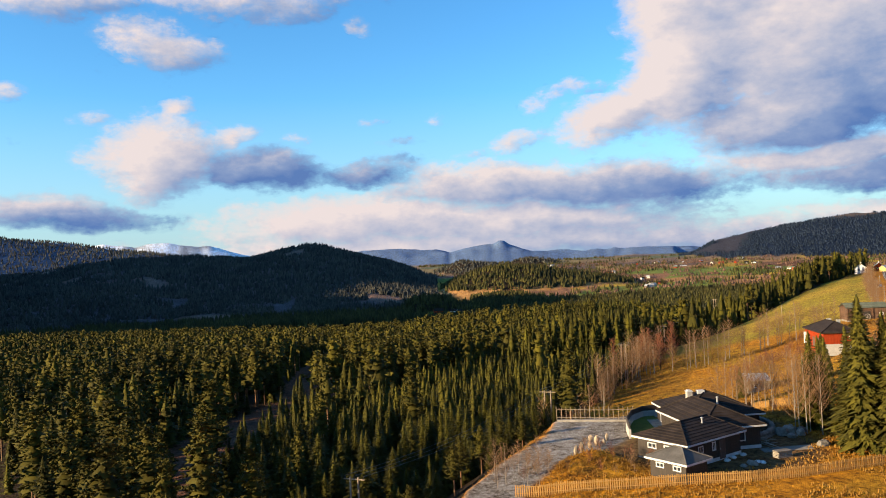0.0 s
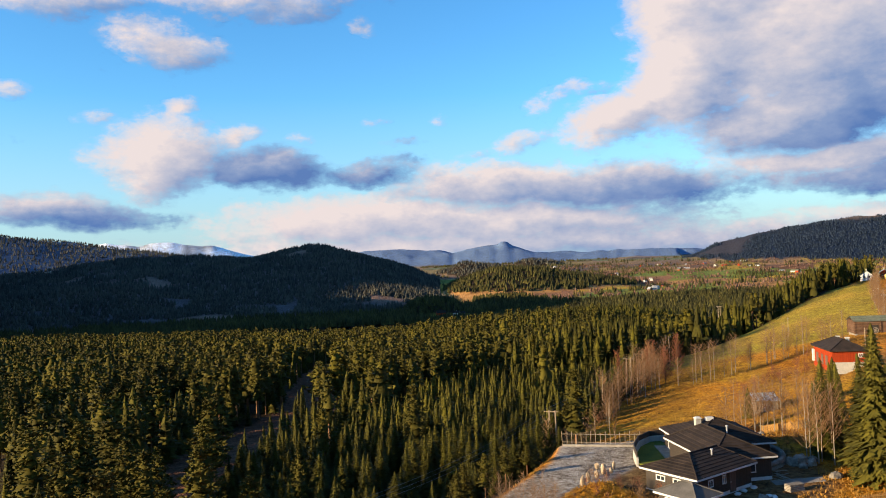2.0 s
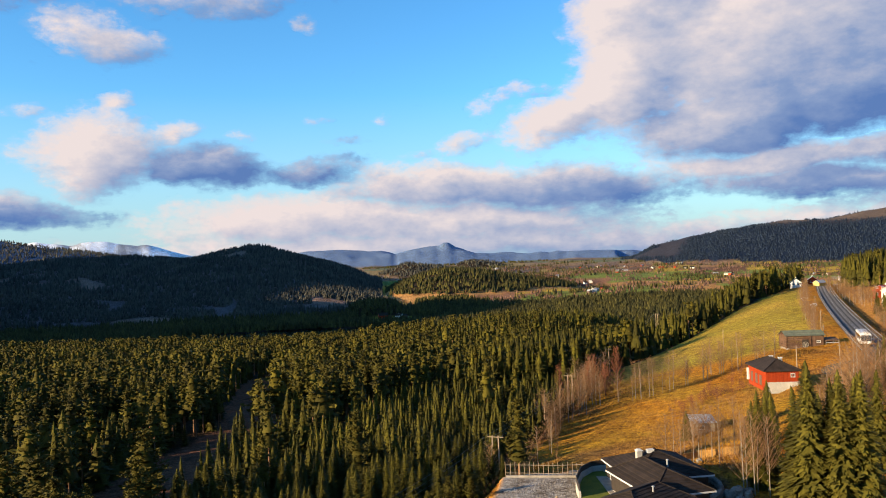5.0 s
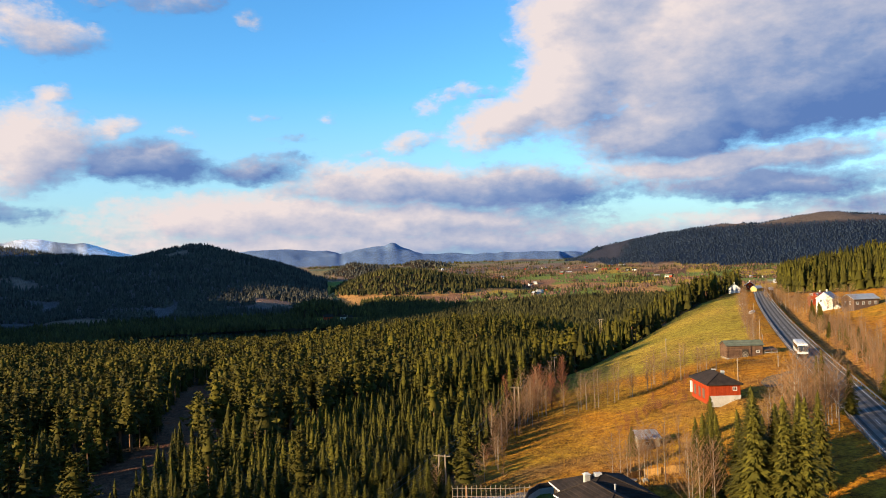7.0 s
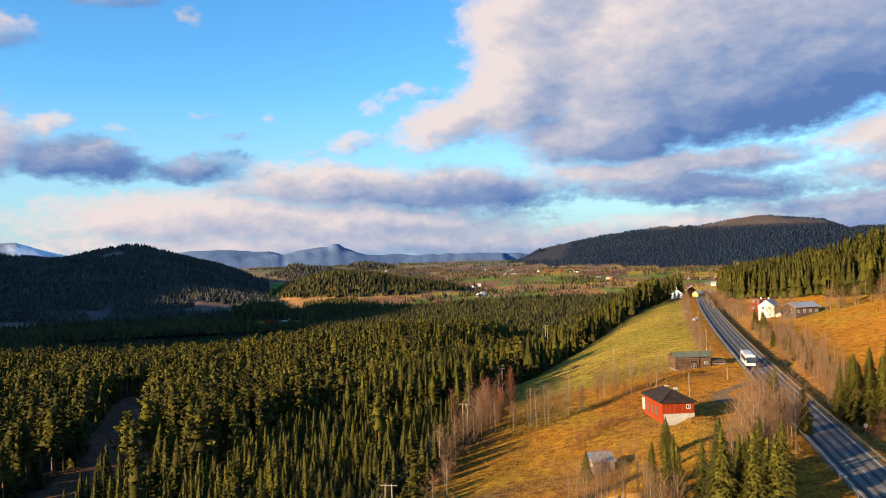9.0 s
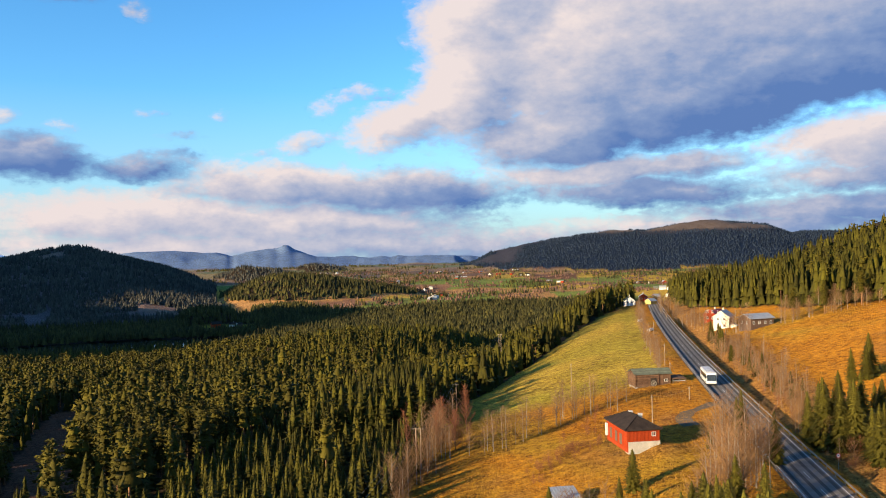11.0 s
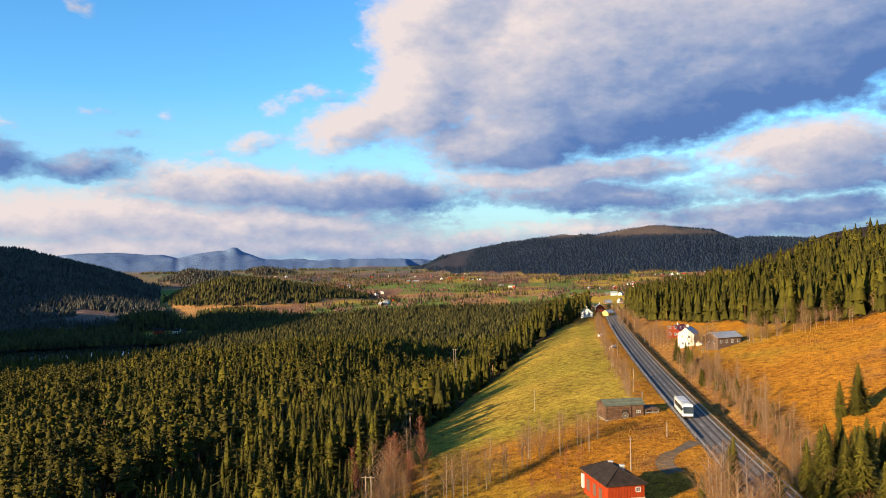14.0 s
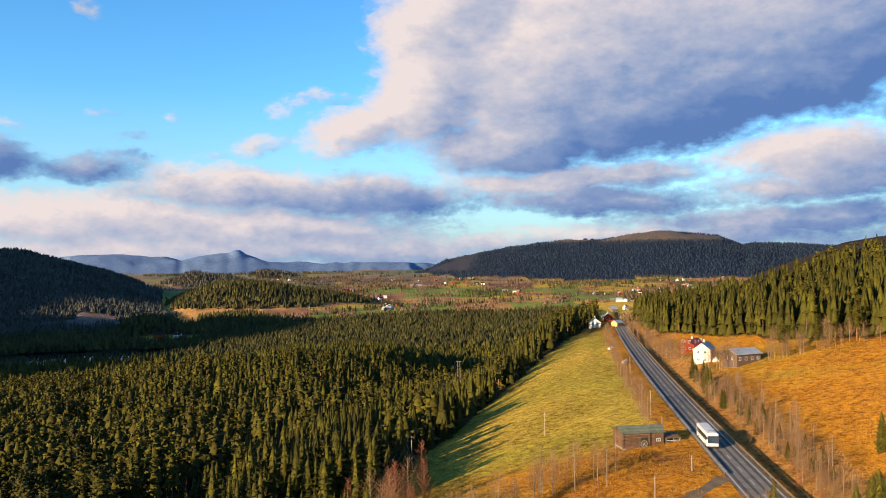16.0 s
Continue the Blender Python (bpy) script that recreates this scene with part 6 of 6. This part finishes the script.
def bus():
    y = 206.0
    p = on_road(-1.75, y)
    t = thing("bus", Matrix.Translation(p) @ pose(0, 0, 0.0, 0, 0, road_turn(y) - 90), "white touring coach with dark windows driving on the road", "bus")
    L, W, H = 12.0, 2.52, 3.25    # x runs forward
    bm = bmesh.new()
    bmesh.ops.create_cube(bm, size=1.0)
    bmesh.ops.scale(bm, vec=(L, W, H - 0.35), verts=bm.verts)
    bmesh.ops.translate(bm, vec=(0, 0, 0.35 + (H - 0.35) / 2), verts=bm.verts)
    for v in bm.verts:
        if v.co.x > 0 and v.co.z > 2:
            v.co.x -= 0.35
    bmesh.ops.bevel(bm, geom=bm.edges[:], offset=0.18, segments=2, affect="EDGES")
    me = bpy.data.meshes.new("body")
    bm.to_mesh(me)
    bm.free()
    me.materials.append(M["bus_white"])
    part("body", me, None, t)
    w = Shape().slab([(L / 2 + 0.02, -1.12, 1.25), (L / 2 + 0.02, 1.12, 1.25), (L / 2 - 0.28, 1.12, 2.75), (L / 2 - 0.28, -1.12, 2.75)], 0.03)
    part("windscreen", w, M["glass"], t)
    for sd in (-1, 1):
        for k in range(6):
            x = -5.2 + 1.72 * k
            part("side_window", Shape().box(x, x + 1.62, min(sd * 1.24, sd * 1.275), max(sd * 1.24, sd * 1.275), 1.55, 2.65), M["glass"], t)
        for x in (-3.4, 3.9):
            wh = part("wheel", Shape().tube((0, -0.16, 0), (0, 0.16, 0), 0.5, 0.5, 16), M["rubber"], t)
            wh.matrix_local = pose(x, sd * 1.12, 0.5)
            part("rim", Shape().tube((0, -0.18, 0), (0, 0.18, 0), 0.27, 0.27, 12), M["steel"], wh)
        part("headlight", Shape().box(L / 2 - 0.05, L / 2 + 0.03, sd * 0.85 - 0.18, sd * 0.85 + 0.18, 0.7, 0.92), M["plastic"], t)
        part("mirror", Shape().box(L / 2 - 0.15, L / 2 + 0.1, sd * 1.4 - 0.12, sd * 1.4 + 0.12, 2.1, 2.55), M["rubber"], t)
    part("roof_hatch", Shape().box(-0.6, 0.6, -0.5, 0.5, H - 0.02, H + 0.08).box(2.6, 4.2, -0.7, 0.7, H - 0.02, H + 0.14), M["roof_grey"], t)
    part("bumper", Shape().box(L / 2 - 0.1, L / 2 + 0.05, -1.2, 1.2, 0.32, 0.6), M["rubber"], t)


bus()


def road_sign(y, u, turn):
    p = on_road(u, y)
    t = thing("road_sign", Matrix.Translation((p.x, p.y, ground_z(p.x, p.y))) @ pose(0, 0, 0, 0, 0, turn), "round white speed sign with red rim on a steel post", "road sign")
    part("post", Shape().tube((0, 0, -0.2), (0, 0, 2.5), 0.035, 0.035, 6), M["steel"], t)
    d = part("disc", Shape().tube((0, 0.03, 2.35), (0, 0.06, 2.35), 0.38, 0.38, 20), M["red_paint"], t)
    part("face", Shape().tube((0, 0.058, 2.35), (0, 0.075, 2.35), 0.29, 0.29, 20), M["white"], d)
    part("numeral_bar", Shape().box(-0.13, 0.13, 0.07, 0.085, 2.28, 2.42), M["rubber"], d)


road_sign(135.5, 6.6, 165)


# ---- power lines ----
def span(a, b, sag, rad, mat=None):
    s = Shape()
    n = 10
    pts = []
    for k in range(n + 1):
        t = k / n
        p = Vector(a).lerp(Vector(b), t)
        p.z -= sag * 4 * t * (1 - t)
        pts.append(p)
    for p, q in zip(pts, pts[1:]):
        s.tube(p, q, rad, rad, 3, False)
    return s


def h_pole(x, y, top, turn):
    z = ground_z(x, y)
    t = thing("power_pole", pose(x, y, z, 0, 0, turn), "twin-legged wooden power pole with steel crossarm", "power pole", "poles of the power line")
    h = top - z
    for sx in (-0.5, 0.5):
        part("leg", Shape().tube((sx * 1.15, 0, -0.3), (sx, 0, h), 0.15, 0.11, 8), M["pole"], t)
    part("crossarm", Shape().box(-1.35, 1.35, -0.06, 0.06, h - 0.3, h - 0.18), M["pole"], t)
    for k in (-1.2, 0, 1.2):
        part("insulator", Shape().tube((k, 0, h - 0.2), (k, 0, h + 0.12), 0.07, 0.05, 6), M["rubber"], t)
    return [t.matrix_world @ Vector((k, 0, h + 0.12)) for k in (-1.2, 0, 1.2)]


H_POLES = [(-8.0, 97.0, 10.2), (19.7, 136.4, 11.9), (45.6, 191.0, 12.3), (74.3, 257.6, 9.5), (104.0, 322.0, 8.0), (150.0, 420.0, 6.0)]
tops = [h_pole(x, y, top, -25) for x, y, top in H_POLES]
for k, (a, b) in enumerate(zip(tops, tops[1:])):
    t = thing("power_cable", pose(0, 0, 0), "thin dark power cables between the twin poles", "cable", "spans of the power line")
    for p, q in zip(a, b):
        part("conductor", span(p, q, 1.2, 0.016), M["wire"], t)


def single_pole(x, y, top, label="grey weathered wooden pole", base=None):
    z = ground_z(x, y) if base is None else base
    t = thing("pole", pose(x, y, z), label, "pole", "single poles beside the road")
    part("shaft", Shape().tube((0, 0, -0.3), (0, 0, top - z), 0.13, 0.09, 8), M["pole"], t)
    part("cap", Shape().tube((0, 0, top - z), (0, 0, top - z + 0.06), 0.12, 0.02, 8), M["steel"], t)
    part("bracket", Shape().box(-0.3, 0.3, -0.04, 0.04, top - z - 0.5, top - z - 0.42), M["steel"], t)
    return Vector((x, y, top - 0.3))


P = [single_pole(*q) for q in ((91.4, 174.1, 18.7), (110.7, 189.7, 16.6), (121.8, 215.0, 18.6), (135.7, 239.7, 20.2), (172.0, 305.0, 20.0), (201.0, 362.0, 20.0))]
single_pole(108.3, 247.5, 14.9, "thin pale pole standing in the hay field")
t = thing("telephone_cable", pose(0, 0, 0), "thin cable strung along the roadside poles", "cable")
for a, b in zip(P, P[1:]):
    part("conductor", span(a, b, 0.6, 0.012), M["wire"], t)

# ---- single trees, hedges and shrubs ----
rng = random.Random(55)


def grove(kind, spots, group, h0, h1, wide=1.0, label=""):
    for x, y in spots:
        plant(kind, x, y, rng.uniform(h0, h1), rng, group, wide, label)


def around(cx, cy, rx, ry, n, seed, gap=1.2):
    r_ = random.Random(seed)
    out = []
    for _ in range(n * 30):
        a, q = r_.uniform(0, 6.283), math.sqrt(r_.random())
        p = (cx + rx * q * math.cos(a), cy + ry * q * math.sin(a))
        if all(math.hypot(p[0] - o[0], p[1] - o[1]) > gap for o in out):
            out.append(p)
        if len(out) == n:
            break
    return out


def along(pts, n, jitter, seed):
    r_ = random.Random(seed)
    out = []
    for k in range(n):
        t = (k + r_.uniform(0, 0.9)) / n * (len(pts) - 1)
        i = min(int(t), len(pts) - 2)
        f = t - i
        out.append((pts[i][0] * (1 - f) + pts[i + 1][0] * f + r_.uniform(-jitter, jitter), pts[i][1] * (1 - f) + pts[i + 1][1] * f + r_.uniform(-jitter, jitter)))
    return out


# spruces between the dark house and the road
grove("spruce", around(48.2, 90.0, 3.2, 3.8, 7, 1, 2.0), "spruces beside the house", 13.0, 16.5, 1.0)
grove("spruce", [(46.2, 101.5), (48.2, 103.5), (49.8, 100.0), (51.5, 108.5), (52.6, 111.5), (56.6, 106.4), (58.2, 103.8), (62.6, 103.4), (60.0, 108.5)], "spruces beside the house", 9.5, 13.0)
grove("spruce", [(53.0, 118.0), (60.0, 124.5), (57.0, 119.5)], "spruces beside the house", 6.0, 8.5)
grove("spruce", [(52.3, 139.0), (60.0, 131.5), (66.5, 139.0), (88.0, 149.5)], "small spruces on the slope", 5.0, 7.0, 1.1)
grove("spruce", [(95.0, 151.6), (90.6, 136.2), (97.4, 153.4)], "spruces beside the road", 7.5, 9.0, 1.1)
grove("spruce", around(64.5, 113.5, 4.0, 4.5, 5, 7, 2.2), "small spruces on the slope", 7.0, 10.0, 1.1)
# spruces above the road
grove("spruce", around(111.0, 145.0, 4.5, 5.0, 12, 2, 2.0), "spruces above the road", 9.0, 13.0, 1.05)
grove("spruce", around(110.0, 130.5, 5.5, 4.5, 8, 3, 2.0), "spruces above the road", 8.0, 12.0, 1.05)
grove("spruce", [(148.6, 175.2)], "spruces above the road", 10.0, 10.1, 1.35, "broad lone spruce in the dry grass field")
grove("spruce", [(144.0, 175.8), (145.8, 173.2), (126.6, 155.4), (128.6, 154.0), (123.2, 147.2), (125.4, 149.0), (119.6, 150.5), (121.4, 157.0)], "spruces above the road", 5.0, 8.5, 1.1)
grove("spruce", [(178.0, 272.0), (182.0, 281.0), (171.5, 262.0), (174.5, 266.0), (169.5, 258.0), (186.0, 288.0)], "spruces below the farm", 6.5, 9.0, 1.0)
grove("spruce", along([(132, 178), (150, 214), (164, 244)], 12, 3.0, 6), "spruces below the farm", 3.0, 5.5, 1.1)
# bare birches
grove("birch", along([(62, 113), (72, 122), (82, 133), (90, 143)], 30, 3.6, 11), "birches between barn and road", 8.5, 12.5, 1.1)
grove("birch", along([(47, 196), (58, 191), (70, 191), (84, 200), (95, 198)], 30, 2.6, 12), "birches across the slope", 6.0, 9.5, 1.0)
grove("larch", [(57.2, 217.0), (56.6, 200.0), (64.0, 214.6), (49.0, 232.0), (52.5, 229.0), (50.0, 222.3), (53.4, 203.6), (58.2, 206.2), (70.5, 258.0), (72.1, 240.8), (60.5, 224.0), (46.0, 203.0)], "reddish trees at the forest edge", 8.0, 11.5, 1.0)
grove("birch", [(94, 193.5), (84.5, 203), (100.0, 200.0), (89.0, 197.0)], "birches across the slope", 8.5, 10.0, 1.25)
grove("birch", around(47.5, 118.5, 7.5, 5.5, 18, 14, 1.2), "birches behind the house", 5.5, 9.0, 0.9)
grove("birch", [(43.2, 99.4), (43.8, 99.8), (44.3, 98.9), (45.0, 99.6), (45.6, 97.9), (46.4, 99.9)], "birches beside the boulders", 8.0, 10.5, 0.8)
grove("birch", along([(128, 176), (140, 199), (155, 228), (168, 256), (178, 272)], 42, 2.6, 15), "birches above the road", 4.5, 7.5, 0.9)
grove("birch", along([(105, 138), (114, 154), (124, 170), (132, 182)], 26, 3.0, 41), "birches above the road", 4.0, 7.0, 0.9)
grove("birch", along([(136, 184), (150, 210), (163, 236), (176, 260)], 44, 3.6, 42), "birches above the road", 4.5, 7.5, 0.9)
birch_mass(along([(206, 276), (216, 270), (226, 262), (236, 254)], 26, 4.0, 43)
           + along([(204, 318), (212, 338), (220, 352)], 18, 4.0, 44)
           + along([(212, 352), (236, 392), (262, 440), (285, 480)], 34, 5.0, 17)
           + along([(126, 228), (142, 255), (160, 290), (186, 338), (214, 388), (244, 440)], 42, 1.6, 18)
           + along([(232, 262), (240, 282), (226, 300)], 14, 5.0, 20), 5.0, 9.0)
grove("pine", [(214.0, 276.0), (221.0, 268.0), (232.0, 262.0)], "pines at the wood's edge", 11.0, 13.5, 1.2)
grove("birch", along([(36, 168), (44, 186), (52, 206), (62, 226)], 26, 3.4, 45), "birches at the forest edge", 7.0, 10.5, 1.0)
grove("birch", around(196.5, 287.0, 5.0, 6.0, 9, 16, 1.8), "birches round the farm", 7.0, 10.5, 1.1)
grove("birch", along([(14, 128), (24, 136), (31, 152), (36, 170), (44, 186)], 16, 2.2, 19), "birches at the forest edge", 5.0, 8.0, 1.0)
grove("birch", around(9.0, 86.5, 4.0, 3.5, 10, 21, 1.0), "thin birches by the driveway", 3.0, 4.5, 0.9)
for k, (x, y) in enumerate(along([(66, 172), (76, 178), (84, 186), (92, 196)], 26, 4.0, 31) + around(76, 170, 7, 4, 12, 32, 1.2)):
    shrub(x, y, rng.uniform(1.2, 2.4), rng, "reddish shrubs above the barn", 1, 1.0)
for x, y in along([(126, 170), (142, 202), (158, 232), (174, 264), (192, 296)], 60, 3.0, 33):
    shrub(x, y, rng.uniform(1.5, 3.2), rng, "shrubs on the road bank")
for x, y in along([(120, 158), (134, 186), (150, 216), (166, 248), (180, 274)], 90, 4.2, 48):
    shrub(x, y, rng.uniform(2.4, 4.6), rng, "shrubs on the road bank", rng.choice((0, 2)), 0.75)
grove("spruce", along([(118, 152), (132, 182), (150, 214), (168, 250)], 16, 3.5, 49), "small spruces on the road bank", 2.5, 5.5, 1.15)
for x, y in along([(102, 130), (114, 154), (128, 178)], 40, 3.0, 46):
    shrub(x, y, rng.uniform(1.5, 3.2), rng, "shrubs on the road bank")
for x, y in along([(58, 158), (68, 168), (76, 172)], 30, 3.0, 47):
    shrub(x, y, rng.uniform(1.2, 2.2), rng, "reddish shrubs above the barn", 1, 1.2)
for x, y in along([(60, 110), (74, 124), (88, 142), (96, 156)], 30, 3.5, 34):
    shrub(x, y, rng.uniform(1.5, 3.5), rng, "shrubs between barn and road")
for x, y in along([(130, 234), (158, 286), (190, 342), (240, 430)], 40, 1.8, 35):
    shrub(x, y, rng.uniform(1.2, 2.6), rng, "shrubs below the road")
for x, y in around(17, 88.5, 8, 3.4, 26, 36, 0.9):
    shrub(x, y, rng.uniform(0.7, 1.6), rng, "shrubs on the mound", None, 1.1)
for x, y in along([(13, 118), (22, 132), (31, 150), (36, 168), (46, 182)], 26, 2.6, 37):
    shrub(x, y, rng.uniform(1.5, 3.0), rng, "shrubs at the forest edge")
for x, y in around(50, 112, 9, 6, 14, 38, 1.2):
    shrub(x, y, rng.uniform(1.0, 2.0), rng, "shrubs behind the house")


def grass_tufts():
    """Dry grass standing on the banks, the garden slope and the rough field."""
    rs = np.random.RandomState(41)
    x = np.concatenate([rs.uniform(0, 64, 22000), rs.uniform(40, 130, 26000), rs.uniform(100, 230, 26000)])
    y = np.concatenate([rs.uniform(70, 126, 22000), rs.uniform(120, 222, 26000), rs.uniform(140, 330, 26000)])
    u = across(x, y)
    wood, cut = wooded(x, y)
    cx, half = drive_line(y)
    ok = ~wood & (np.abs(u) > 5.6) & (u < 70) & (u > -78) & ~((np.abs(x - cx) < half + 0.5) & (y < 116)) & (np.hypot((x - 31) / 11.5, (y - 98) / 12) > 1)
    ok &= ~((u < -12) & (y + 0.25 * u > 212)) & (fbm(x, y, 9, 75) > -0.35)
    x, y = x[ok], y[ok]
    z, _ = land(x, y)
    tuft = []
    faces = []
    r_ = random.Random(5)
    for k in range(4):
        a = r_.uniform(0, 6.28)
        w, h, o = 0.10, r_.uniform(0.6, 1.0), r_.uniform(0.1, 0.35)
        n = len(tuft)
        tuft += [(-w * math.sin(a), w * math.cos(a), 0), (w * math.sin(a), -w * math.cos(a), 0), (o * math.cos(a + 0.6), o * math.sin(a + 0.6), h)]
        faces.append((n, n + 1, n + 2))
    model = [(np.array(tuft), np.array(faces), np.zeros(4, int))]
    h = rs.uniform(0.16, 0.42, len(x))
    me = joined("dry_grass", model, np.zeros(len(x), int), np.stack([x, y, z - 0.03], -1), h, rs.uniform(0.9, 1.6, len(x)), [M["straw"]], None)
    tagged(new("dry_grass", me), "tufts of dry orange grass on the slopes", "grass", kind="stuff")


grass_tufts()
